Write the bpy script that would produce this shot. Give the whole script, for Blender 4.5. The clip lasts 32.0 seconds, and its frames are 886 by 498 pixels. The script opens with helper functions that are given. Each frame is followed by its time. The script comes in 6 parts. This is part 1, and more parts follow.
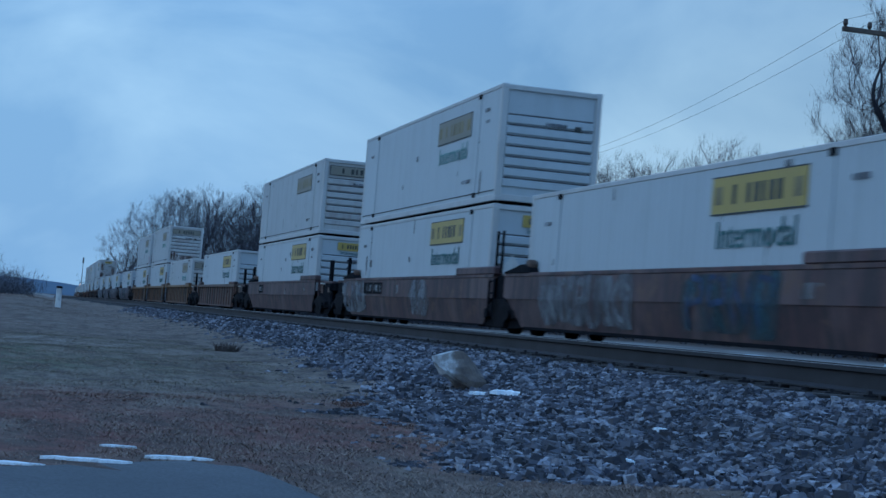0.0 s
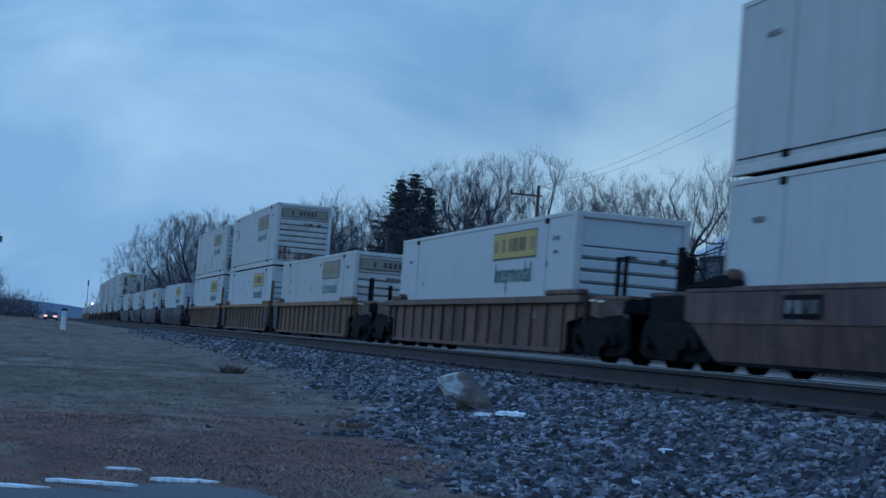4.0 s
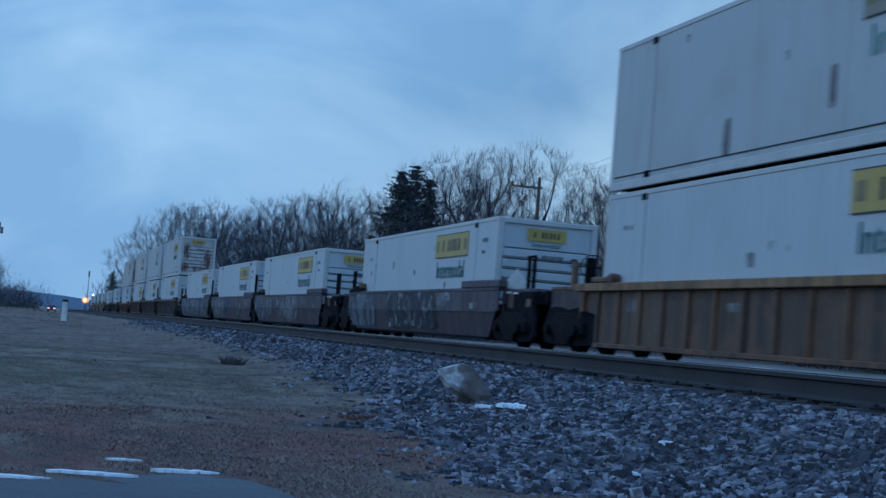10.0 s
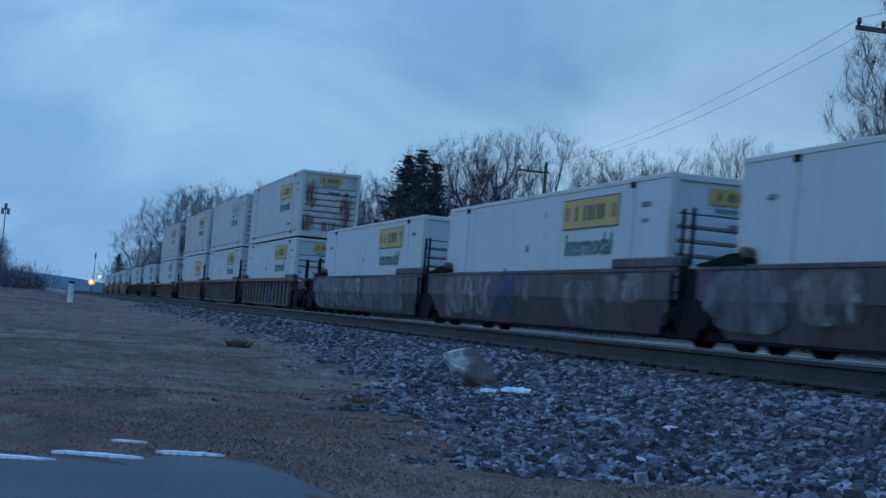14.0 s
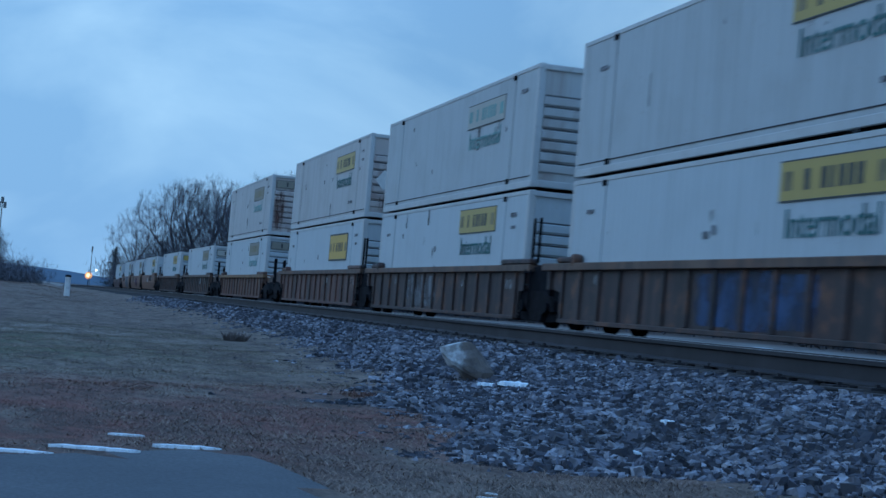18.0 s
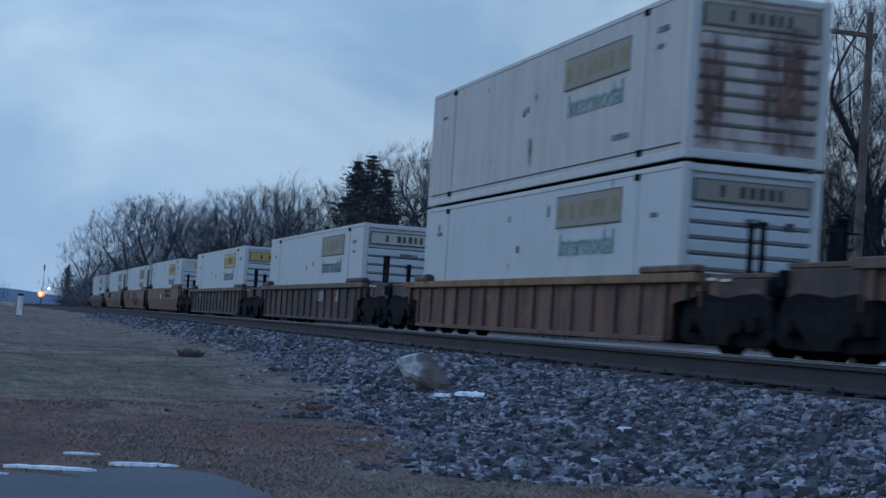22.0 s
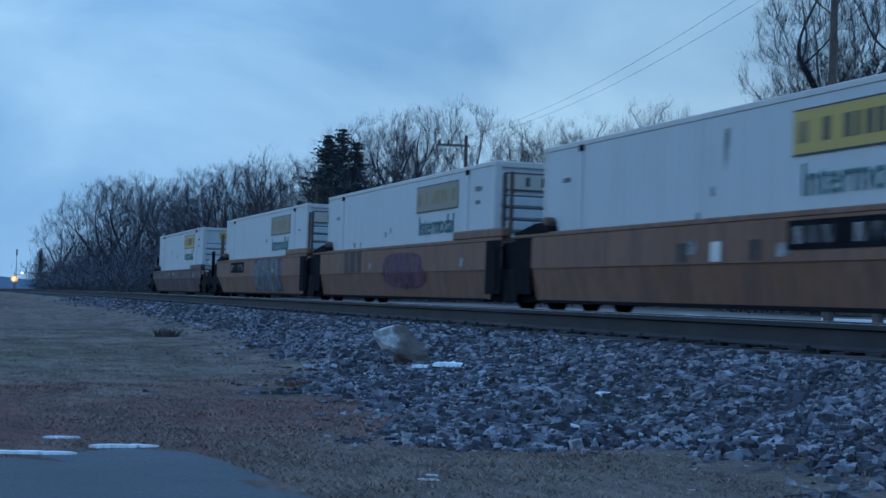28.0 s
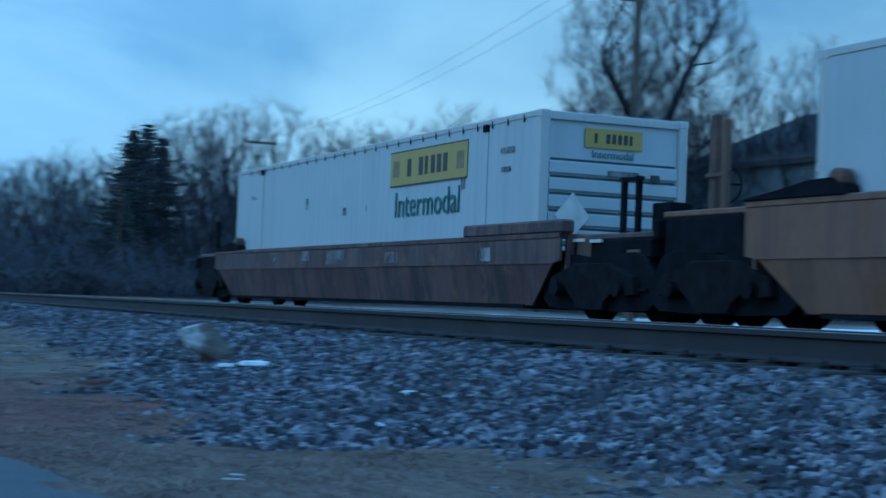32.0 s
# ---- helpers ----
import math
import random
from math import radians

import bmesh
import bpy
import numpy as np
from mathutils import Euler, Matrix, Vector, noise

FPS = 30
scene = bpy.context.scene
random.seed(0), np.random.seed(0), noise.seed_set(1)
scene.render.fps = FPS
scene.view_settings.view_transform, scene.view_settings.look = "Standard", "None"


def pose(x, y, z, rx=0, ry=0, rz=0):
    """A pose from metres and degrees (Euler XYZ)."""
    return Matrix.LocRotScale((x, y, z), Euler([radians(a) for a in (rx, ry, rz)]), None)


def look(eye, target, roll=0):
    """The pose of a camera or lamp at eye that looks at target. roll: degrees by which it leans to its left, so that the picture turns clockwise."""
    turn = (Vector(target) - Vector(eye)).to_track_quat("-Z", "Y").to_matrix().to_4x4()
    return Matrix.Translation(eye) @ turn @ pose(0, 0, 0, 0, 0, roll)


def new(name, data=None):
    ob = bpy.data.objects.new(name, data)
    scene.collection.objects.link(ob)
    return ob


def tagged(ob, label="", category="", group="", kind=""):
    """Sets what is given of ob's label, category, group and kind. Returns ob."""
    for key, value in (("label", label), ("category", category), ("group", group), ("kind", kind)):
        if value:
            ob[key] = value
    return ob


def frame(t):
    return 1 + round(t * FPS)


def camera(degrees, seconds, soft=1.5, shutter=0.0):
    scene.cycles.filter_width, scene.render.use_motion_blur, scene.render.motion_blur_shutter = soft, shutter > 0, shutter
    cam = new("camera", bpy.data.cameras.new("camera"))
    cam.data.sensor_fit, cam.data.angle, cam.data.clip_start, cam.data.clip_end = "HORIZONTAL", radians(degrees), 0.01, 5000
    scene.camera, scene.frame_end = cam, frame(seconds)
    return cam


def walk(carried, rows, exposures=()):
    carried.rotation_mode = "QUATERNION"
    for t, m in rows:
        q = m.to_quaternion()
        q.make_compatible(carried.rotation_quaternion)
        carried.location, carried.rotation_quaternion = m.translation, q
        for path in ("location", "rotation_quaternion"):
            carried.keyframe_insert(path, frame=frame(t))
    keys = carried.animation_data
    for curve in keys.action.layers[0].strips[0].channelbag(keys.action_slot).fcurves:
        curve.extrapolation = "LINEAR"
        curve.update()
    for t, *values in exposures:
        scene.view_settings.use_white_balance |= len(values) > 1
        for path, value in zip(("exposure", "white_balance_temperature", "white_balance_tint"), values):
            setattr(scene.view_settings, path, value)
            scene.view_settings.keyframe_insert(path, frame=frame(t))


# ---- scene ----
# World: x runs along the track (the train goes towards +x), y across it, z = 0 at the rail top.
TRACK = 12.54
NEAR = 6.70
NEAR_Z = 0.065
SPEED = 13.44
EYE = (0.0, 0.0, 0.132)
cam = camera(29.9, 32.0, soft=1.5, shutter=0.5)


def aim(yaw, pitch, roll):
    """The camera's pose: degrees left of +y, degrees up, degrees of lean."""
    a, b = radians(yaw), radians(pitch)
    way = Vector((-math.sin(a) * math.cos(b), math.cos(a) * math.cos(b), math.sin(b)))
    return look(EYE, Vector(EYE) + way * 50, roll)


walk(cam, [
    (0, aim(75.454, 2.566, 4.632)), (0.5, aim(75.501, 2.515, 4.577)), (1, aim(75.603, 2.429, 4.682)),
    (1.5, aim(75.710, 2.348, 4.634)), (2, aim(75.752, 2.355, 4.704)), (2.5, aim(75.757, 2.789, 4.590)),
    (3, aim(75.758, 3.075, 4.549)), (3.5, aim(75.716, 3.204, 4.501)), (5.5, aim(75.665, 3.355, 4.416)),
    (6, aim(75.688, 3.315, 4.408)), (6.5, aim(75.679, 3.294, 4.462)), (7, aim(75.677, 3.247, 4.452)),
    (7.5, aim(75.655, 3.232, 4.480)), (8, aim(75.639, 3.192, 4.469)), (8.5, aim(75.648, 3.139, 4.485)),
    (9, aim(75.608, 3.085, 4.443)), (9.5, aim(75.653, 3.043, 4.534)), (10, aim(75.685, 3.001, 4.573)),
    (10.5, aim(75.713, 2.979, 4.546)), (11, aim(75.769, 2.949, 4.653)), (11.5, aim(75.778, 2.870, 4.713)),
    (12, aim(75.801, 2.794, 4.769)), (12.5, aim(75.814, 2.697, 4.805)), (13, aim(75.820, 2.601, 4.849)),
    (13.5, aim(75.844, 2.529, 4.918)), (14, aim(75.849, 2.432, 4.938)), (14.5, aim(75.875, 2.360, 4.895)),
    (16.5, aim(75.817, 2.320, 4.949)), (17, aim(75.794, 2.297, 4.856)), (17.5, aim(75.758, 2.249, 5.046)),
    (18, aim(75.724, 2.230, 4.977)), (18.5, aim(75.677, 2.239, 4.938)), (19, aim(75.644, 2.235, 4.974)),
    (19.5, aim(75.336, 2.390, 4.737)), (20, aim(74.950, 2.432, 4.562)), (20.5, aim(75.278, 2.321, 4.563)),
    (21, aim(75.085, 2.502, 4.497)), (21.5, aim(74.576, 2.636, 4.106)), (22, aim(74.182, 2.736, 3.844)),
    (22.5, aim(73.781, 2.887, 3.551)), (23, aim(73.522, 2.898, 3.137)), (23.5, aim(73.204, 2.920, 2.891)),
    (24, aim(72.823, 2.829, 2.591)), (24.5, aim(72.657, 2.778, 2.268)), (25, aim(72.626, 2.725, 2.043)),
    (25.5, aim(72.714, 2.537, 1.887)), (27.5, aim(73.215, 1.873, 1.918)), (28, aim(73.218, 1.779, 1.902)),
    (28.5, aim(73.118, 1.678, 1.956)), (29, aim(73.078, 1.545, 1.922)), (29.5, aim(73.049, 1.544, 2.006)),
    (30, aim(72.894, 1.567, 2.015)), (30.5, aim(72.751, 1.581, 1.965)), (31, aim(72.543, 1.590, 1.985)),
    (31.3, aim(72.258, 1.611, 2.031)), (31.5, aim(71.594, 1.662, 2.139)), (31.7, aim(69.587, 1.788, 2.159)),
    (31.85, aim(68.081, 1.882, 2.174)), (32, aim(66.576, 1.977, 2.189)),
], exposures=[
    (0, 0.02, 5350, 4), (1.5, 0.05, 5350, 4), (3, -0.05, 5350, 4), (6, -0.09, 5350, 4), (8, 0.0, 5350, 5), (12, -0.06, 5260, 5), (14, -0.09, 5250, 4), (17, 0.05, 5250, 3), (19, 0.12, 5250, 3), (20.5, 0.06, 5700, 6), (22, 0.10, 6250, 13), (25, 0.04, 6200, 12),
    (27.5, 0.06, 5320, 4), (29, 0.05, 5200, 3), (30, 0.04, 4650, -10), (32, 0.22, 4680, -10),
])

# ---- sky and light ----
world = bpy.data.worlds.new("dusk_sky")
scene.world = world
world.use_nodes = True


def sky():
    nt = world.node_tree
    nt.nodes.clear()
    n = nt.nodes.new
    out, bg = n("ShaderNodeOutputWorld"), n("ShaderNodeBackground")
    tex = n("ShaderNodeTexSky")
    tex.sky_type, tex.sun_disc = "NISHITA", False
    tex.sun_elevation, tex.sun_rotation = radians(4), radians(200)
    tex.air_density, tex.dust_density, tex.ozone_density = 1.2, 2.0, 2.5
    co, mp = n("ShaderNodeTexCoord"), n("ShaderNodeMapping")
    mp.inputs["Scale"].default_value = (1.0, 1.0, 1.9)
    big, small = n("ShaderNodeTexNoise"), n("ShaderNodeTexNoise")
    big.inputs["Scale"].default_value, big.inputs["Detail"].default_value, big.inputs["Roughness"].default_value = 4.2, 7, 0.50
    big.inputs["Distortion"].default_value = 0.4
    small.inputs["Scale"].default_value, small.inputs["Detail"].default_value = 1.6, 3
    ramp = n("ShaderNodeValToRGB")
    ramp.color_ramp.elements[0].position, ramp.color_ramp.elements[0].color = 0.43, (0.176, 0.284, 0.415, 1)
    ramp.color_ramp.elements[1].position, ramp.color_ramp.elements[1].color = 0.575, (0.362, 0.474, 0.556, 1)
    add = n("ShaderNodeMath")
    add.operation = "MULTIPLY_ADD"
    add.inputs[1].default_value = 0.45
    mul = n("ShaderNodeMath")
    mul.operation = "MULTIPLY"
    mul.inputs[1].default_value = 0.55
    scale = n("ShaderNodeVectorMath")
    scale.operation = "SCALE"
    scale.inputs["Scale"].default_value = 0.10
    mix = n("ShaderNodeMix")
    mix.data_type = "RGBA"
    mix.inputs["Factor"].default_value = 0.9
    lk = nt.links.new
    lk(co.outputs["Generated"], mp.inputs["Vector"])
    lk(mp.outputs["Vector"], big.inputs["Vector"])
    lk(mp.outputs["Vector"], small.inputs["Vector"])
    lk(small.outputs["Fac"], mul.inputs[0])
    lk(big.outputs["Fac"], add.inputs[0])
    lk(mul.outputs["Value"], add.inputs[2])
    lk(add.outputs["Value"], ramp.inputs["Fac"])
    lk(tex.outputs["Color"], scale.inputs[0])
    lk(scale.outputs["Vector"], mix.inputs[6])
    lk(ramp.outputs["Color"], mix.inputs[7])
    cut, high, deep = n("ShaderNodeSeparateXYZ"), n("ShaderNodeMapRange"), n("ShaderNodeMix")
    high.inputs["From Min"].default_value, high.inputs["From Max"].default_value = 0.15, 0.95
    deep.data_type, deep.blend_type = "RGBA", "MULTIPLY"
    deep.inputs[7].default_value = (0.70, 0.94, 1.40, 1)
    lk(co.outputs["Generated"], cut.inputs["Vector"])
    lk(cut.outputs["Z"], high.inputs["Value"])
    lk(high.outputs["Result"], deep.inputs[0])
    side, fall, dim = n("ShaderNodeVectorMath"), n("ShaderNodeMapRange"), n("ShaderNodeVectorMath")
    side.operation, dim.operation = "DOT_PRODUCT", "SCALE"
    side.inputs[1].default_value = (-0.5, 0.866, 0.0)
    fall.inputs["From Min"].default_value, fall.inputs["From Max"].default_value = 0.60, 0.88
    fall.inputs["To Min"].default_value, fall.inputs["To Max"].default_value = 1.12, 0.77
    lk(co.outputs["Generated"], side.inputs[0])
    lk(side.outputs["Value"], fall.inputs["Value"])
    lk(mix.outputs[2], dim.inputs[0])
    lk(fall.outputs["Result"], dim.inputs["Scale"])
    lk(dim.outputs["Vector"], deep.inputs[6])
    lk(deep.outputs[2], bg.inputs["Color"])
    bg.inputs["Strength"].default_value = 1.45
    lk(bg.outputs["Background"], out.inputs["Surface"])


sky()
sun_data = bpy.data.lights.new("sun", "SUN")
sun_data.energy, sun_data.angle, sun_data.color = 0.36, radians(40), (0.74, 0.89, 1.0)
sun = new("sun", sun_data)
sun.matrix_world = look((-30, -60, 60), (0, 0, 0))

# ---- materials ----


class Nodes:
    """A material under construction."""

    def __init__(self, name, rough=0.8, metal=0.0, spec=0.4):
        self.mat = bpy.data.materials.new(name)
        self.mat.use_nodes = True
        self.nt = self.mat.node_tree
        self.bsdf = self.nt.nodes["Principled BSDF"]
        self.bsdf.inputs["Roughness"].default_value = rough
        self.bsdf.inputs["Metallic"].default_value = metal
        self.bsdf.inputs["Specular IOR Level"].default_value = spec
        self.co = self.nt.nodes.new("ShaderNodeTexCoord")

    def link(self, a, b):
        self.nt.links.new(a, b)

    def noise(self, scale, detail=4, stretch=(1, 1, 1), space="Object", rough=0.55):
        mp = self.nt.nodes.new("ShaderNodeMapping")
        mp.inputs["Scale"].default_value = stretch
        nz = self.nt.nodes.new("ShaderNodeTexNoise")
        nz.inputs["Scale"].default_value, nz.inputs["Detail"].default_value, nz.inputs["Roughness"].default_value = scale, detail, rough
        src = self.co.outputs["Object"]
        if space == "World":
            src = self.nt.nodes.new("ShaderNodeNewGeometry").outputs["Position"]
        elif space == "Varied":
            info, addv = self.nt.nodes.new("ShaderNodeObjectInfo"), self.nt.nodes.new("ShaderNodeVectorMath")
            big = self.nt.nodes.new("ShaderNodeMath")
            big.operation = "MULTIPLY"
            big.inputs[1].default_value = 300.0
            self.link(info.outputs["Random"], big.inputs[0])
            self.link(src, addv.inputs[0])
            self.link(big.outputs["Value"], addv.inputs[1])
            src = addv.outputs["Vector"]
        self.link(src, mp.inputs["Vector"])
        self.link(mp.outputs["Vector"], nz.inputs["Vector"])
        return nz.outputs["Fac"]

    def ramp(self, fac, *stops):
        r = self.nt.nodes.new("ShaderNodeValToRGB")
        e = r.color_ramp.elements
        while len(e) < len(stops):
            e.new(0.5)
        for el, (pos, col) in zip(e, stops):
            el.position, el.color = pos, (*col, 1) if len(col) == 3 else col
        self.link(fac, r.inputs["Fac"])
        return r.outputs["Color"]

    def mix(self, fac, a, b, blend="MIX"):
        m = self.nt.nodes.new("ShaderNodeMix")
        m.data_type, m.blend_type = "RGBA", blend
        for sock, v in ((m.inputs[0], fac), (m.inputs[6], a), (m.inputs[7], b)):
            if isinstance(v, (int, float)):
                sock.default_value = v
            elif isinstance(v, tuple):
                sock.default_value = (*v, 1)
            else:
                self.link(v, sock)
        return m.outputs[2]

    def bump(self, height, strength=0.3, dist=0.02):
        b = self.nt.nodes.new("ShaderNodeBump")
        b.inputs["Strength"].default_value, b.inputs["Distance"].default_value = strength, dist
        self.link(height, b.inputs["Height"])
        self.link(b.outputs["Normal"], self.bsdf.inputs["Normal"])

    def done(self, color):
        if isinstance(color, tuple):
            self.bsdf.inputs["Base Color"].default_value = (*color, 1)
        else:
            self.link(color, self.bsdf.inputs["Base Color"])
        return self.mat


def painted(name, base, grime, rust, dirty=0.5, rough=0.55, streak=0.5):
    """Weathered paint on steel: streaks that run down, blotches, rust specks."""
    m = Nodes(name, rough)
    run = m.noise(1.0, 5, (2.6, 2.6, 0.22), "Varied")
    blot = m.noise(0.7, 4, (1, 1, 1), "Varied")
    fine = m.noise(9, 4, (1, 1, 1), "Varied")
    c = m.mix(m.ramp(run, (0.48, (0, 0, 0)), (0.78, (streak, streak, streak))), base, grime)
    c = m.mix(m.ramp(blot, (0.5, (0, 0, 0)), (0.8, (dirty, dirty, dirty))), c, grime)
    c = m.mix(m.ramp(fine, (0.66, (0, 0, 0)), (0.74, (0.8 * dirty, 0.8 * dirty, 0.8 * dirty))), c, rust)
    m.bump(fine, 0.12, 0.01)
    return m.done(c)


def car_paint(name, base, chalk, grime, rust):
    """Old paint on a rail car: streaks down the side, faded stretches, soot low down in patches, rust blooms."""
    m = Nodes(name, 0.65)
    run = m.noise(1.0, 6, (3.4, 3.4, 0.16), "Varied", 0.65)
    wide = m.noise(0.55, 4, (1, 1, 0.5), "Varied")
    blot = m.noise(1.9, 6, (1, 1, 1), "Varied", 0.65)
    fine = m.noise(11, 4, (1, 1, 1), "Varied")
    c = m.mix(m.ramp(wide, (0.40, (0, 0, 0)), (0.62, (1, 1, 1))), base, chalk)
    c = m.mix(m.ramp(run, (0.44, (0, 0, 0)), (0.62, (0.95, 0.95, 0.95))), c, grime)
    c = m.mix(m.ramp(blot, (0.52, (0, 0, 0)), (0.72, (0.7, 0.7, 0.7))), c, grime)
    c = m.mix(m.ramp(blot, (0.34, (0.9, 0.9, 0.9)), (0.46, (0, 0, 0))), c, rust)
    c = m.mix(m.ramp(fine, (0.64, (0, 0, 0)), (0.74, (0.5, 0.5, 0.5))), c, rust)
    m.bump(fine, 0.15, 0.01)
    return m.done(c)


def plain(name, base, rough=0.7, metal=0.0, vary=0.35, scale=3.0, spec=0.4):
    m = Nodes(name, rough, metal, spec)
    dark = tuple(v * (1 - vary) for v in base)
    lite = tuple(min(1, v * (1 + vary * 0.6)) for v in base)
    c = m.ramp(m.noise(scale, 5, (1, 1, 1), "Varied"), (0.3, dark), (0.7, lite))
    m.bump(m.noise(scale * 12, 3), 0.15, 0.005)
    return m.done(c)


WHITE = painted("white_container_paint", (0.420, 0.458, 0.484), (0.300, 0.323, 0.336), (0.25, 0.17, 0.12), 0.3, 0.5, 0.35)
WHITE_OLD = painted("chalky_container_paint", (0.405, 0.428, 0.440), (0.28, 0.283, 0.282), (0.22, 0.13, 0.09), 0.45, 0.6, 0.5)
WHITE_STAINED = painted("stained_container_paint", (0.435, 0.43, 0.425), (0.31, 0.29, 0.275), (0.17, 0.10, 0.07), 0.6, 0.65, 0.7)
RAIL_WHITE = painted("container_rail_paint", (0.46, 0.47, 0.47), (0.30, 0.29, 0.28), (0.2, 0.13, 0.1), 0.5, 0.55, 0.4)
GROOVE_SHADE = plain("painted_groove_shade", (0.07, 0.072, 0.078), 0.85)
DARK_GAP = plain("dark_rubber", (0.03, 0.03, 0.035), 0.85)
END_OLD = painted("rust_streaked_end_paint", (0.43, 0.435, 0.43), (0.24, 0.19, 0.165), (0.16, 0.09, 0.06), 0.55, 0.6, 0.75)
END_RUSTY = painted("rusty_end_paint", (0.43, 0.385, 0.36), (0.17, 0.105, 0.085), (0.12, 0.06, 0.045), 0.5, 0.65, 0.85)
SIGN_YELLOW = painted("yellow_sign", (0.39, 0.29, 0.075), (0.30, 0.23, 0.085), (0.3, 0.22, 0.1), 0.3, 0.5, 0.3)
SIGN_FADED = painted("faded_yellow_sign", (0.225, 0.208, 0.168), (0.195, 0.185, 0.155), (0.25, 0.2, 0.15), 0.4, 0.6, 0.4)
SIGN_PALE = painted("bleached_sign", (0.38, 0.37, 0.33), (0.31, 0.30, 0.27), (0.3, 0.25, 0.2), 0.4, 0.6, 0.4)
SIGN_GOLD = painted("golden_sign", (0.50, 0.32, 0.045), (0.40, 0.27, 0.06), (0.3, 0.22, 0.1), 0.25, 0.5, 0.25)
INK = plain("black_lettering", (0.045, 0.05, 0.05), 0.6)
INK_GREEN = plain("dark_green_lettering", (0.03, 0.12, 0.12), 0.55)
INK_FADED = plain("faded_green_lettering", (0.16, 0.30, 0.29), 0.6)
BAR_OLIVE = plain("faded_sign_marks", (0.22, 0.18, 0.09), 0.6)
MAROON = car_paint("maroon_car_paint", (0.082, 0.041, 0.043), (0.130, 0.085, 0.083), (0.032, 0.024, 0.028), (0.13, 0.075, 0.055))
DARKRED = car_paint("sooty_maroon_car_paint", (0.054, 0.036, 0.050), (0.085, 0.073, 0.092), (0.024, 0.022, 0.031), (0.09, 0.055, 0.052))
BROWN = car_paint("brown_car_paint", (0.102, 0.048, 0.040), (0.138, 0.078, 0.064), (0.026, 0.022, 0.022), (0.13, 0.065, 0.037))
DARKBROWN = car_paint("dark_brown_car_paint", (0.052, 0.032, 0.031), (0.064, 0.044, 0.042), (0.020, 0.018, 0.020), (0.14, 0.068, 0.04))
REDBROWN = car_paint("red_brown_car_paint", (0.110, 0.050, 0.037), (0.150, 0.082, 0.060), (0.042, 0.027, 0.025), (0.16, 0.08, 0.05))
YELLOW = car_paint("yellow_car_paint", (0.148, 0.072, 0.036), (0.172, 0.094, 0.055), (0.038, 0.027, 0.024), (0.11, 0.055, 0.03))
OCHRE = car_paint("ochre_car_paint", (0.172, 0.090, 0.056), (0.188, 0.106, 0.072), (0.112, 0.064, 0.046), (0.15, 0.075, 0.035))
DIRTY_YELLOW = car_paint("soot_stained_yellow_car_paint", (0.092, 0.056, 0.036), (0.135, 0.082, 0.050), (0.030, 0.024, 0.022), (0.13, 0.06, 0.035))
# Weathered orange, lightened to put sky light on the chord into its colour.
CHORD_ORANGE_LIT = car_paint("skylit_orange_chord_paint", (0.215, 0.115, 0.043), (0.235, 0.142, 0.070), (0.090, 0.058, 0.035), (0.15, 0.075, 0.035))
CHORD_RUST = car_paint("rusty_chord_paint", (0.115, 0.068, 0.047), (0.140, 0.092, 0.066), (0.058, 0.041, 0.035), (0.15, 0.08, 0.05))
DARKBLUE = car_paint("dark_blue_patch_paint", (0.022, 0.027, 0.042), (0.032, 0.038, 0.056), (0.018, 0.020, 0.028), (0.08, 0.055, 0.045))
SOOT = plain("sooty_steel", (0.012, 0.013, 0.017), 0.95, 0.0, 0.4, 3.0, 0.05)
GRIMY = plain("grimy_cast_steel", (0.013, 0.013, 0.016), 0.9, 0.0, 0.5, 4.0, 0.08)
RUSTY = plain("rusty_rail", (0.026, 0.024, 0.028), 0.8, 0.0, 0.4, 2.0)
RAILTOP = plain("polished_rail_head", (0.45, 0.44, 0.43), 0.35, 0.9, 0.15, 1.0)
TIE = plain("weathered_tie_wood", (0.040, 0.034, 0.032), 0.9, 0.0, 0.5, 2.0)


def worn_spray(name, base, hold=0.5, soft=True):
    """Sprayed paint, thin towards the rim of its patch and worn away in places."""
    m = Nodes(name, 0.65)
    patch = m.noise(2.2, 5, (1, 1, 0.6), "Varied")
    gone = m.ramp(patch, (0.62 - 0.4 * hold, (0, 0, 0)), (0.88 - 0.4 * hold, (0.9, 0.9, 0.9)))
    if soft:
        mid, size, rim = m.nt.nodes.new("ShaderNodeVectorMath"), m.nt.nodes.new("ShaderNodeVectorMath"), m.nt.nodes.new("ShaderNodeMapRange")
        mid.operation, size.operation = "MULTIPLY_ADD", "LENGTH"
        mid.inputs[1].default_value, mid.inputs[2].default_value = (2, 0, 2), (-1, 0, -1)
        m.link(m.co.outputs["Generated"], mid.inputs[0])
        m.link(mid.outputs["Vector"], size.inputs[0])
        rim.inputs["From Min"].default_value, rim.inputs["From Max"].default_value = 1.42, 1.08
        m.link(size.outputs["Value"], rim.inputs["Value"])
        gone = m.mix(1.0, gone, rim.outputs["Result"], "MULTIPLY")
    m.link(gone, m.bsdf.inputs["Alpha"])
    shade = m.noise(3.2, 5, (1, 1, 0.3), "Varied", 0.65)
    return m.done(m.ramp(shade, (0.34, tuple(v * 0.42 for v in base)), (0.66, tuple(v * 1.3 for v in base))))


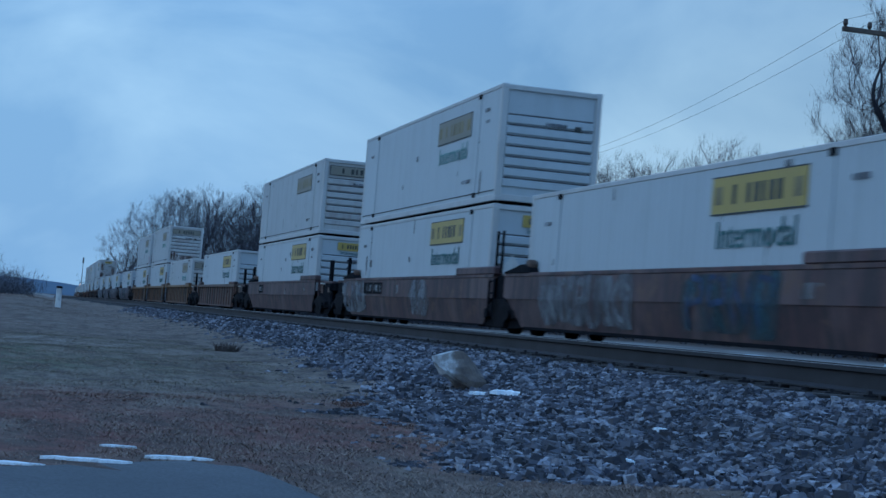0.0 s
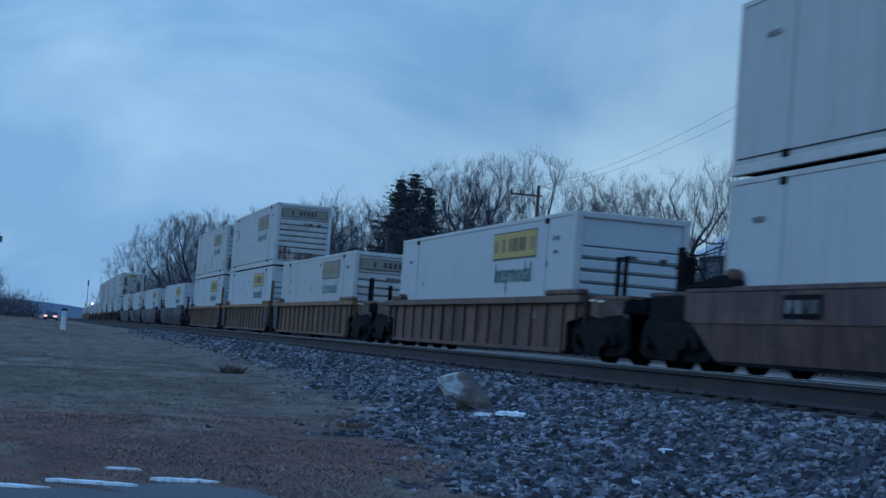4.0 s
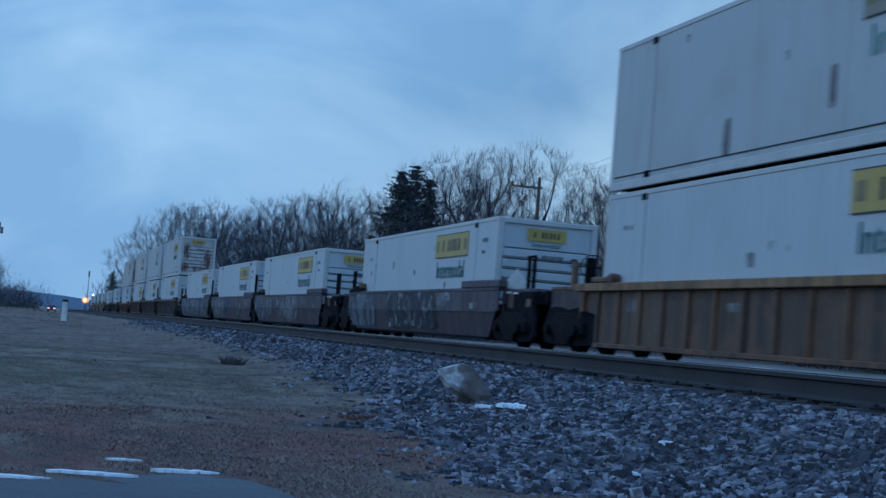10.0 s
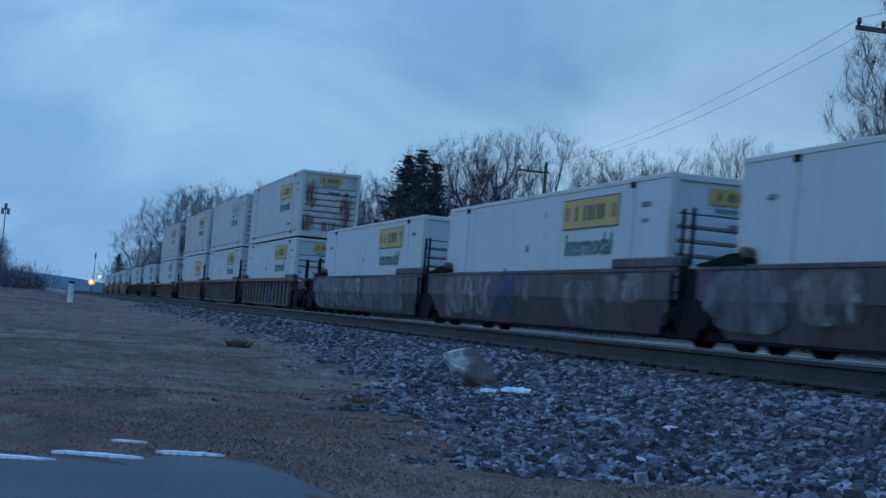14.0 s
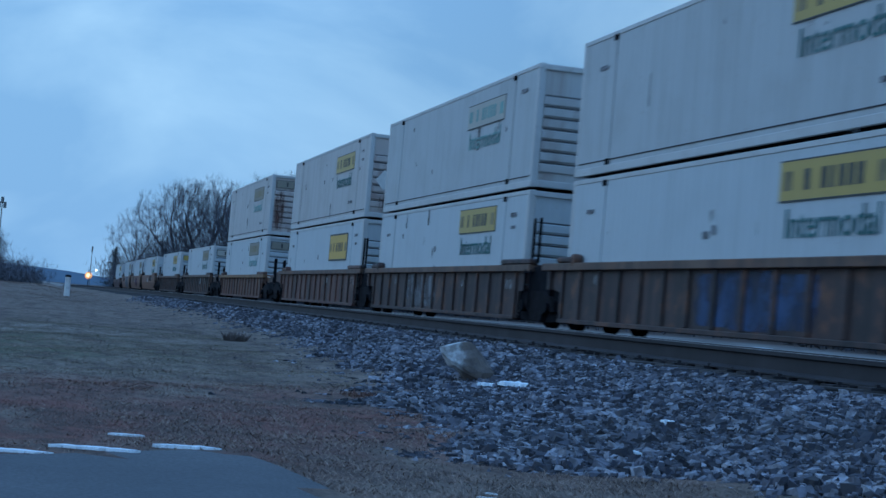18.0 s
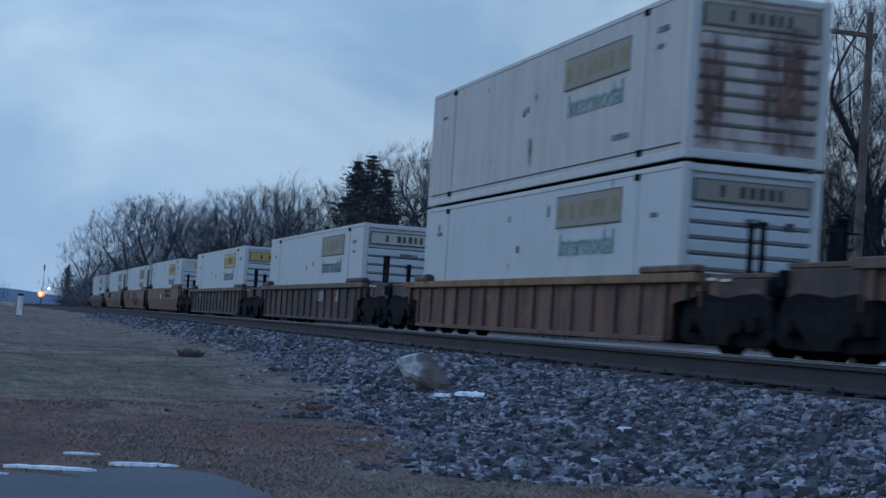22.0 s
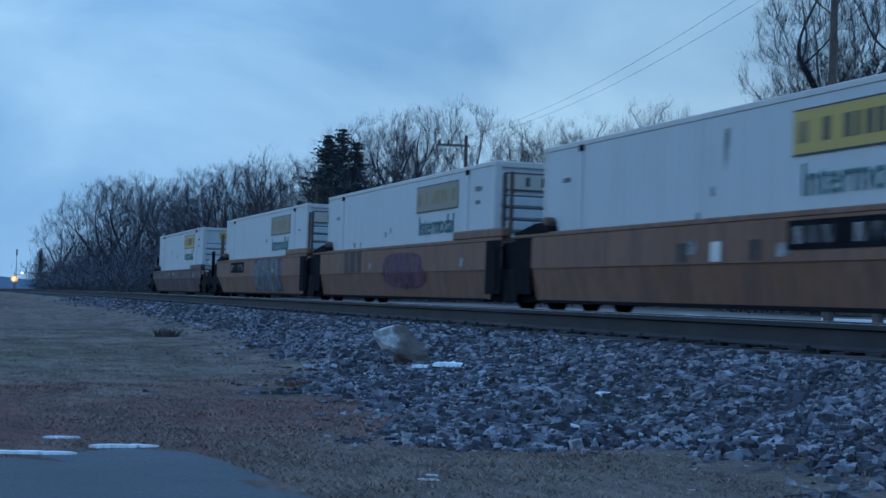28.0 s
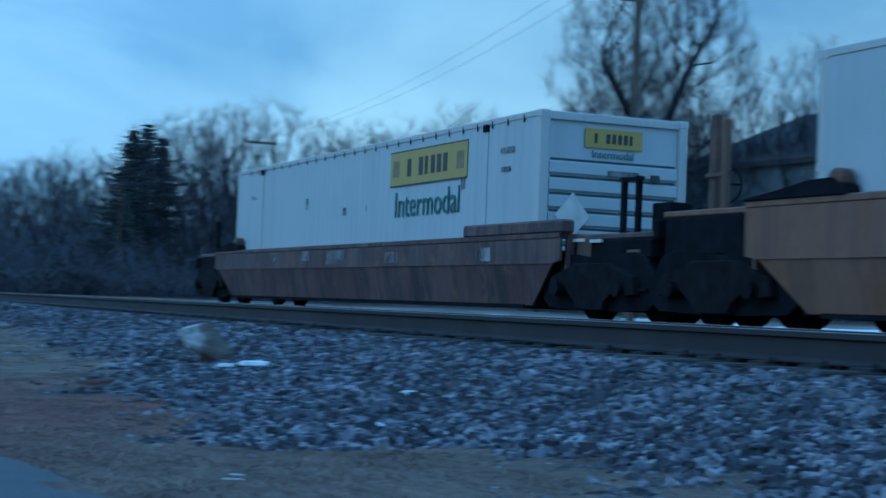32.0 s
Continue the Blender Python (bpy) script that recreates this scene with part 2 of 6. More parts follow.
def rust_run(name, base):
    """Rust that has run down a painted end wall in uneven drips."""
    m = Nodes(name, 0.8)
    drip = m.noise(1.0, 5, (9, 9, 0.8), "Varied", 0.6)
    patch = m.noise(2.6, 5, (1, 1, 0.7), "Varied", 0.6)
    mid, size, rim = m.nt.nodes.new("ShaderNodeVectorMath"), m.nt.nodes.new("ShaderNodeVectorMath"), m.nt.nodes.new("ShaderNodeMapRange")
    mid.operation, size.operation = "MULTIPLY_ADD", "LENGTH"
    mid.inputs[1].default_value, mid.inputs[2].default_value = (0, 2, 2), (0, -1, -1)
    m.link(m.co.outputs["Generated"], mid.inputs[0])
    m.link(mid.outputs["Vector"], size.inputs[0])
    rim.inputs["From Min"].default_value, rim.inputs["From Max"].default_value = 1.15, 0.45
    m.link(size.outputs["Value"], rim.inputs["Value"])
    hold = m.mix(1.0, m.ramp(drip, (0.36, (0, 0, 0)), (0.60, (1, 1, 1))), m.ramp(patch, (0.34, (0.25, 0.25, 0.25)), (0.58, (0.95, 0.95, 0.95))), "MULTIPLY")
    m.link(m.mix(1.0, hold, rim.outputs["Result"], "MULTIPLY"), m.bsdf.inputs["Alpha"])
    return m.done(m.ramp(patch, (0.35, tuple(v * 0.6 for v in base)), (0.65, tuple(v * 1.3 for v in base))))


RUST_RUN = rust_run("rust_run_stain", (0.15, 0.082, 0.066))
SILVER = worn_spray("silver_spray_paint", (0.29, 0.30, 0.325), 0.6, False)
SPRAY_BLUE = worn_spray("blue_spray_paint", (0.035, 0.065, 0.15), 0.75)
SPRAY_PURPLE = worn_spray("purple_spray_paint", (0.11, 0.045, 0.085), 0.85)
SPRAY_TEAL = worn_spray("teal_spray_paint", (0.035, 0.085, 0.11), 0.6)
SPRAY_GREY = worn_spray("grey_spray_paint", (0.175, 0.18, 0.20), 0.7)
SPRAY_NAVY = worn_spray("navy_spray_paint", (0.020, 0.026, 0.045), 1.0)
SPRAY_PALE = worn_spray("pale_spray_paint", (0.22, 0.225, 0.24), 0.75)
SPRAY_SLATE = worn_spray("slate_blue_spray_paint", (0.125, 0.145, 0.18), 0.85)
SMUDGE = worn_spray("dark_smudge", (0.20, 0.20, 0.205), 0.4)
STENCIL = worn_spray("worn_white_stencil", (0.30, 0.30, 0.31), 0.6, False)
SPRAY_RED = plain("red_spray_paint", (0.35, 0.04, 0.04), 0.6)
PLACARD = plain("pale_plate", (0.6, 0.6, 0.58), 0.6, 0.0, 0.2)
BARK = plain("grey_bark", (0.036, 0.036, 0.046), 0.9, 0.0, 0.4, 4.0)
TWIG = plain("grey_twigs", (0.043, 0.044, 0.061), 0.9, 0.0, 0.3)
BRUSH = plain("brush_stems", (0.088, 0.088, 0.106), 0.9, 0.0, 0.4)
NEEDLE = plain("conifer_needles", (0.050, 0.062, 0.058), 0.85, 0.0, 0.5)
POLE = plain("weathered_pole_wood", (0.10, 0.082, 0.070), 0.9, 0.0, 0.4, 2.0)
WIRE = plain("dark_wire", (0.05, 0.05, 0.055), 0.6)
PORCELAIN = plain("brown_insulator", (0.05, 0.035, 0.03), 0.4)
MAST_GREY = plain("grey_mast_paint", (0.16, 0.17, 0.18), 0.6)
POST_WHITE = plain("white_post_paint", (0.62, 0.63, 0.63), 0.7, 0.0, 0.25, 4.0)
BRICK = plain("red_brick", (0.12, 0.055, 0.045), 0.9, 0.0, 0.4, 6.0)
SIDING = plain("grey_siding", (0.20, 0.23, 0.25), 0.8, 0.0, 0.2)
TRIM = plain("white_trim", (0.68, 0.69, 0.70), 0.6, 0.0, 0.15)
SHINGLE = plain("dark_shingles", (0.07, 0.065, 0.068), 0.9, 0.0, 0.4, 4.0)


def glass():
    m = Nodes("window_glass", 0.08, 0.0, 0.6)
    return m.done((0.02, 0.025, 0.03))


GLASS = glass()


def snow():
    m = Nodes("old_snow", 0.8)
    n1 = m.noise(6, 5, (1, 1, 1), "World")
    m.bump(m.noise(18, 4, (1, 1, 1), "World"), 0.5, 0.03)
    return m.done(m.ramp(n1, (0.3, (0.66, 0.72, 0.78)), (0.75, (0.80, 0.84, 0.88))))


SNOW = snow()


def turf():
    """Winter lawn: straw, olive and russet stretches that run into one another, bare soil and matted grass; paler beyond the tracks, leaf litter under the wood."""
    m = Nodes("dry_winter_grass", 0.95, 0.0, 0.1)
    geo, cut = m.nt.nodes.new("ShaderNodeNewGeometry"), m.nt.nodes.new("ShaderNodeSeparateXYZ")
    m.link(geo.outputs["Position"], cut.inputs["Vector"])

    def axis(sock, lo, hi, wob, scale, stretch=(1, 1, 1)):
        fit, add = m.nt.nodes.new("ShaderNodeMapRange"), m.nt.nodes.new("ShaderNodeMath")
        add.operation = "MULTIPLY_ADD"
        add.inputs[1].default_value = wob
        m.link(m.noise(scale, 6, stretch, "World", 0.62), add.inputs[0])
        m.link(sock, add.inputs[2])
        fit.inputs["From Min"].default_value, fit.inputs["From Max"].default_value = lo + wob / 2, hi + wob / 2
        m.link(add.outputs["Value"], fit.inputs["Value"])
        return fit.outputs["Result"]
    along = axis(cut.outputs["X"], -40, -6, 7.5, 0.55, (0.9, 0.7, 1))
    across = axis(cut.outputs["Y"], 0.2, 3.2, 2.6, 0.6)
    straw, tan, pale, olive, russet = (0.180, 0.148, 0.122), (0.235, 0.190, 0.158), (0.330, 0.285, 0.240), (0.140, 0.146, 0.096), (0.180, 0.086, 0.072)
    lawn = m.ramp(along, (0.0, tan), (0.34, straw), (0.42, pale), (0.46, pale), (0.51, olive), (0.68, olive), (0.78, tan), (0.86, russet), (0.95, russet), (1.0, straw))
    rough = m.ramp(along, (0.0, tan), (0.45, straw), (0.72, tan), (0.90, russet), (1.0, straw))
    c = m.mix(across, lawn, rough)
    mid = m.noise(1.5, 6, (0.55, 1, 1), "World", 0.65)
    fine = m.noise(22, 5, (0.5, 1, 1), "World", 0.65)
    c = m.mix(m.ramp(mid, (0.46, (0, 0, 0)), (0.62, (0.85, 0.85, 0.85))), c, (0.092, 0.072, 0.062))
    c = m.mix(m.ramp(m.noise(0.9, 6, (0.45, 1.5, 1), "World", 0.6), (0.52, (0, 0, 0)), (0.68, (0.8, 0.8, 0.8))), c, (0.255, 0.212, 0.172))
    c = m.mix(m.ramp(m.noise(6, 6, (0.5, 1, 1), "World", 0.68), (0.36, (0.75, 0.75, 0.75)), (0.53, (0, 0, 0))), c, (0.062, 0.050, 0.044))
    c = m.mix(m.ramp(fine, (0.32, (0.55, 0.55, 0.55)), (0.62, (0, 0, 0))), c, (0.070, 0.056, 0.048))
    bank = axis(cut.outputs["Y"], 14.5, 17.5, 1.5, 0.3)
    c = m.mix(bank, c, m.ramp(m.noise(0.6, 5, (0.4, 1, 1), "World"), (0.4, (0.18, 0.168, 0.155)), (0.65, (0.27, 0.255, 0.24))))
    c = m.mix(axis(cut.outputs["Y"], 27, 32, 3.0, 0.2), c, m.ramp(mid, (0.4, (0.07, 0.056, 0.050)), (0.65, (0.13, 0.10, 0.085))))
    m.bump(m.mix(0.5, fine, mid), 0.7, 0.06)
    return m.done(c)


TURF = turf()


def gravel():
    m = Nodes("gap_shaded_ballast", 0.95, 0.0, 0.2)
    n1 = m.noise(0.5, 4, (1, 1, 1), "World")
    n2 = m.noise(20, 4, (1, 1, 1), "World")
    # Bed colour is darkened to paint shade into the gaps between stones.
    c = m.ramp(n1, (0.35, (0.020, 0.020, 0.023)), (0.65, (0.040, 0.036, 0.036)))
    c = m.mix(m.ramp(n2, (0.4, (0.8, 0.8, 0.8)), (0.6, (0, 0, 0))), c, (0.022, 0.022, 0.026))
    m.bump(n2, 1.0, 0.06)
    return m.done(c)


GRAVEL = gravel()


def stones():
    """Ballast stones, each of its own grey."""
    m = Nodes("ballast_stone", 0.9, 0.0, 0.3)
    geo, info = m.nt.nodes.new("ShaderNodeNewGeometry"), m.nt.nodes.new("ShaderNodeObjectInfo")
    add = m.nt.nodes.new("ShaderNodeMath")
    add.operation = "ADD"
    m.link(geo.outputs["Random Per Island"], add.inputs[0])
    m.link(info.outputs["Random"], add.inputs[1])
    fr = m.nt.nodes.new("ShaderNodeMath")
    fr.operation = "FRACT"
    m.link(add.outputs["Value"], fr.inputs[0])
    c = m.ramp(fr.outputs["Value"], (0.0, (0.014, 0.016, 0.024)), (0.40, (0.052, 0.055, 0.075)), (0.70, (0.165, 0.169, 0.206)), (1.0, (0.38, 0.385, 0.43)))
    grain = m.noise(30, 3, (1, 1, 1), "World")
    patch = m.noise(0.45, 3, (1, 1, 1), "World")
    c = m.mix(m.ramp(patch, (0.42, (0.5, 0.5, 0.5)), (0.62, (0, 0, 0))), c, m.mix(0.6, c, (0.03, 0.032, 0.038)))
    c = m.mix(m.ramp(grain, (0.4, (0.5, 0.5, 0.5)), (0.6, (0, 0, 0))), c, (0.07, 0.065, 0.065))
    return m.done(c)


STONE = stones()


def tarmac():
    m = Nodes("old_asphalt", 0.9, 0.0, 0.3)
    n1, n2 = m.noise(0.8, 4, (1, 1, 1), "World"), m.noise(60, 3, (1, 1, 1), "World")
    c = m.ramp(n1, (0.3, (0.070, 0.076, 0.085)), (0.7, (0.115, 0.120, 0.130)))
    c = m.mix(m.ramp(n2, (0.4, (0.4, 0.4, 0.4)), (0.6, (0, 0, 0))), c, (0.04, 0.042, 0.045))
    m.bump(n2, 0.5, 0.01)
    return m.done(c)


TARMAC = tarmac()


def boulder_stone():
    m = Nodes("pale_rock", 0.9)
    n1, n2 = m.noise(5.0, 5), m.noise(14, 5)
    cut, lean = m.nt.nodes.new("ShaderNodeSeparateXYZ"), m.nt.nodes.new("ShaderNodeMath")
    m.link(m.co.outputs["Object"], cut.inputs["Vector"])
    lean.operation = "MULTIPLY_ADD"
    lean.inputs[1].default_value = -3.2
    m.link(cut.outputs["Y"], lean.inputs[0])
    m.link(n1, lean.inputs[2])
    c = m.ramp(lean.outputs["Value"], (0.40, (0.095, 0.084, 0.081)), (0.60, (0.159, 0.148, 0.142)), (0.72, (0.482, 0.490, 0.499)))
    c = m.mix(m.ramp(n2, (0.4, (0.6, 0.6, 0.6)), (0.6, (0, 0, 0))), c, (0.172, 0.146, 0.129))
    m.bump(n2, 0.6, 0.03)
    return m.done(c)


ROCK = boulder_stone()


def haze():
    m = Nodes("hazed_wooded_hill", 1.0, 0.0, 0.0)
    # Distance haze is painted in: the wood's colour is shifted to blue-grey.
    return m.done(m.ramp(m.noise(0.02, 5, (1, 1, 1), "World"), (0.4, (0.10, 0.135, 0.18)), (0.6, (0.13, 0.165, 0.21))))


HILL = haze()


def lamp_glow(name, color, power):
    m = Nodes(name, 0.3)
    m.bsdf.inputs["Emission Color"].default_value = (*color, 1)
    m.bsdf.inputs["Emission Strength"].default_value = power
    return m.done(color)


AMBER = lamp_glow("lit_amber_lens", (1.0, 0.60, 0.27), 2.0)
# Dim orange glow for the lamp's glare, worn by a disc.
AMBER_GLARE = lamp_glow("amber_lamp_glare", (1.0, 0.40, 0.13), 0.75)
WHITE_LAMP = lamp_glow("lit_white_lens", (1.0, 0.86, 0.75), 4.0)
RED_LAMP = lamp_glow("lit_tail_lens", (1.0, 0.42, 0.36), 1.6)
WEED_DARK = plain("dead_weed_stalks", (0.085, 0.068, 0.062), 0.9)
WEED_RED = plain("russet_weed_stalks", (0.125, 0.070, 0.055), 0.9)
CAR_PAINT = plain("dark_car_paint", (0.06, 0.065, 0.075), 0.3, 0.0, 0.2)

# ---- building helpers ----
MESHES = {}


def box(bm, x0, x1, y0, y1, z0, z1):
    vs = [bm.verts.new(p) for p in ((x0, y0, z0), (x1, y0, z0), (x1, y1, z0), (x0, y1, z0), (x0, y0, z1), (x1, y0, z1), (x1, y1, z1), (x0, y1, z1))]
    for f in ((3, 2, 1, 0), (4, 5, 6, 7), (0, 1, 5, 4), (1, 2, 6, 5), (2, 3, 7, 6), (3, 0, 4, 7)):
        bm.faces.new([vs[i] for i in f])
    return vs


def prism(bm, profile, y0, y1):
    """An outline in x and z, given thickness along y."""
    a = [bm.verts.new((x, y0, z)) for x, z in profile]
    b = [bm.verts.new((x, y1, z)) for x, z in profile]
    bm.faces.new(a)
    bm.faces.new(b[::-1])
    for i in range(len(a)):
        j = (i + 1) % len(a)
        bm.faces.new((a[j], a[i], b[i], b[j]))


def extrude_x(bm, profile, x0, x1, caps=True):
    """An outline in y and z, drawn along x."""
    a = [bm.verts.new((x0, y, z)) for y, z in profile]
    b = [bm.verts.new((x1, y, z)) for y, z in profile]
    for i in range(len(a)):
        j = (i + 1) % len(a)
        bm.faces.new((a[i], a[j], b[j], b[i]))
    if caps:
        bm.faces.new(a[::-1])
        bm.faces.new(b)


def tube(bm, points, radii, sides=6, cap=True):
    rings = []
    for i, p in enumerate(points):
        p = Vector(p)
        d = (Vector(points[min(i + 1, len(points) - 1)]) - Vector(points[max(i - 1, 0)])).normalized()
        u = d.orthogonal().normalized()
        v = d.cross(u)
        rings.append([bm.verts.new(p + (u * math.cos(k * math.tau / sides) + v * math.sin(k * math.tau / sides)) * radii[i]) for k in range(sides)])
    for a, b in zip(rings, rings[1:]):
        for k in range(sides):
            bm.faces.new((a[k], a[(k + 1) % sides], b[(k + 1) % sides], b[k]))
    if cap:
        bm.faces.new(rings[0][::-1])
        bm.faces.new(rings[-1])


def finish(bm, name, material, bevel=0.0):
    if bevel:
        bmesh.ops.bevel(bm, geom=list(bm.edges), offset=bevel, segments=1, affect="EDGES", clamp_overlap=True)
    bmesh.ops.recalc_face_normals(bm, faces=bm.faces)
    me = bpy.data.meshes.new(name)
    bm.to_mesh(me)
    bm.free()
    me.materials.append(material)
    return me


def part(name, bm, material, parent, label="", bevel=0.0):
    ob = new(name, finish(bm, name, material, bevel))
    ob.parent = parent
    return tagged(ob, label)


def shared(name, key, build, material, parent, at=(0, 0, 0), label="", bevel=0.0):
    """A part whose mesh is built once for each key and material."""
    full = (name, key, material.name)
    if full not in MESHES:
        bm = bmesh.new()
        build(bm)
        MESHES[full] = finish(bm, name, material, bevel)
    ob = new(name, MESHES[full])
    ob.parent = parent
    ob.location = at
    return tagged(ob, label)


def slab(name, dims, material, parent, at=(0, 0, 0), label="", bevel=0.0):
    """A shared box part of these dimensions, its centre at a place."""
    a, b, c = (d / 2 for d in dims)
    return shared(name, tuple(round(d, 4) for d in dims), lambda bm: box(bm, -a, a, -b, b, -c, c), material, parent, at, label, bevel)


def thing(name, label, category, group="", at=(0, 0, 0), turn=0.0):
    ob = new(name)
    ob.empty_display_size = 0.2
    ob.matrix_basis = pose(*at, 0, 0, turn)
    return tagged(ob, label, category, group)


def sheet(name, xs, ys, height, material, label, kind="structure"):
    """A grid of ground: height(x, y) takes arrays."""
    gx, gy = np.meshgrid(xs, ys, indexing="ij")
    co = np.stack([gx, gy, height(gx, gy)], -1).reshape(-1, 3)
    nx, ny = len(xs), len(ys)
    i = (np.arange(nx - 1)[:, None] * ny + np.arange(ny - 1)[None, :]).ravel()
    faces = np.stack([i, i + ny, i + ny + 1, i + 1], -1)
    me = bpy.data.meshes.new(name)
    me.from_pydata(co.tolist(), [], faces.tolist())
    me.materials.append(material)
    for p in me.polygons:
        p.use_smooth = True
    return tagged(new(name, me), label, "", "", kind)


def smooth(a, b, v):
    k = np.clip((v - a) / (b - a), 0, 1)
    return k * k * (3 - 2 * k)


def ripple(x, y, s, seed):
    """Cheap smooth unevenness of the ground, about -1 to 1."""
    return (np.sin(x / s + seed) * np.cos(y / s * 1.3 + seed * 2.1) + 0.6 * np.sin(x / s * 2.3 + y / s * 1.7 + seed * 3.3) + 0.4 * np.cos(x / s * 4.1 - y / s * 3.7 + seed)) / 2


def bend(x):
    """The line swings slowly aside and falls as it runs off: offset across, offset in height."""
    u = np.clip(-np.asarray(x, float), 0, None)
    near = np.minimum(u, 480.0)
    return 3.1e-5 * (near ** 2 + 960 * (u - near)), -0.7e-5 * near ** 2


def on_line(x, y, z):
    """A place beside the straight line, moved along with the bend, and the line's turn there."""
    dy, dz = bend(x)
    turn = math.degrees(math.atan(-6.2e-5 * min(max(-x, 0.0), 480.0)))
    return pose(x, y + float(dy), z + float(dz), 0, 0, turn)


def ground_z(x, y):
    dy, dz = bend(x)
    y = y - dy * smooth(1500, 600, np.abs(y))
    d = NEAR - y
    near = np.interp(d, [-1.5, 1.45, 2.8, 3.4, 5.0, 8.0, 60.0], [-0.19, -0.19, -0.45, -0.54, -0.58, -0.62, -0.62])
    near = near + 0.42 * smooth(-35, -110, x) * smooth(2.5, 6.0, d) + 0.022 * ripple(x, y, 0.8, 1.0) * smooth(2.5, 4, d) + 0.03 * ripple(x, y, 5.0, 4.0) * smooth(3, 6, d)
    back = TRACK - y
    far = np.interp(-back, [-4.3, 1.7, 3.2, 8, 16, 40, 120, 800], [-0.19, -0.22, -0.45, -0.30, 0.0, 0.6, 3.0, 12.0])
    far = far + 0.06 * ripple(x, y, 5.0, 2.0) * smooth(3, 8, -back)
    return np.where(d > -1.5, near, far) + dz


def gz(x, y):
    return float(ground_z(np.array(float(x)), np.array(float(y))))

# ---- ground ----


def graded(a, b, fine, grow):
    """Steps from a to b that start fine and grow."""
    out, step = [a], fine
    while out[-1] < b:
        out.append(min(b, out[-1] + step))
        step *= grow
    return out


XS = sorted({round(-v, 3) for v in graded(5, 50, 0.4, 1.0)} | {round(-v, 3) for v in graded(50, 3500, 0.7, 1.05)} | {-2.0, 4.0, 15.0, 40.0, 120.0, 500.0})
YS = sorted({round(v, 3) for v in graded(-6, 20, 0.35, 1.0)} | {round(v, 3) for v in graded(20, 1500, 0.8, 1.12)} | {round(-v, 3) for v in graded(6, 1200, 0.8, 1.2)})
sheet("ground", XS, YS, ground_z, TURF, "dry brown and olive winter grass on uneven ground")


def bed_edge(x):
    """How far the spread stones reach from the near track towards the road."""
    reach = np.interp(x, [-40, -25, -17.5, -15, -13.2, -12, -11.4, -10.9, -9.7, -8.5, -7.9, -7.0], [2.2, 2.75, 3.35, 3.5, 3.9, 4.6, 4.35, 4.0, 4.25, 4.6, 4.8, 3.5])
    return reach + 0.14 * ripple(x, x * 0.3, 1.1, 0.5)


def ragged(x, y):
    """How far grass and stones reach into one another, place by place."""
    return 0.34 * ripple(x, y, 0.42, 2.0) + 0.20 * ripple(x, y, 0.17, 5.0)


def bed_z(x, y):
    d = NEAR - (y - bend(x)[0])
    cover = np.minimum(smooth(-0.1, 0.9, bed_edge(x) - d + ragged(x, y)), smooth(-9.6, -8.8, d))
    return ground_z(x, y) - 0.05 + 0.075 * cover


BX = [v for v in XS if -900 <= v <= 120]
BY = [round(NEAR - 5.4 + 0.2 * i, 3) for i in range(78)]
bed = sheet("ballast_bed", BX, BY, lambda x, y: bed_z(x, y + bend(x)[0]), GRAVEL, "grey crushed-stone railway ballast bed")
for v in bed.data.vertices:
    v.co.y += float(bend(v.co.x)[0])

# a paved drive that ends in the grass
DRIVE = [(-6.4, -12), (-6.6, -2), (-6.95, 0.0), (-7.43, 0.47), (-7.79, 0.90), (-7.66, 1.12), (-7.05, 1.22), (-6.4, 1.28), (-4, 1.5), (6, 1.8), (30, 1.8), (30, -12)]


def rounded(points, times):
    """Cut the corners of a closed outline."""
    for _ in range(times):
        out = []
        for (xa, ya), (xb, yb) in zip(points, points[1:] + points[:1]):
            out += [(0.75 * xa + 0.25 * xb, 0.75 * ya + 0.25 * yb), (0.25 * xa + 0.75 * xb, 0.25 * ya + 0.75 * yb)]
        points = out
    return points


DRIVE = rounded(DRIVE, 2)


def on_drive(x, y):
    """Which of the places lie on the drive."""
    hit = np.zeros(len(x), bool)
    for (xa, ya), (xb, yb) in zip(DRIVE, DRIVE[1:] + DRIVE[:1]):
        if ya != yb:
            hit ^= ((ya > y) != (yb > y)) & (x < xa + (y - ya) * (xb - xa) / (yb - ya))
    return hit


def drive():
    bm = bmesh.new()
    top = [bm.verts.new((x, y, -0.595)) for x, y in DRIVE]
    low = [bm.verts.new((x - 0.06, y + 0.06, -0.75)) for x, y in DRIVE]
    bm.faces.new(top)
    for i in range(len(top)):
        j = (i + 1) % len(top)
        bm.faces.new((top[j], top[i], low[i], low[j]))
    tagged(new("road", finish(bm, "road", TARMAC)), "worn blue-grey asphalt drive with a rounded end", "", "", "structure")


drive()


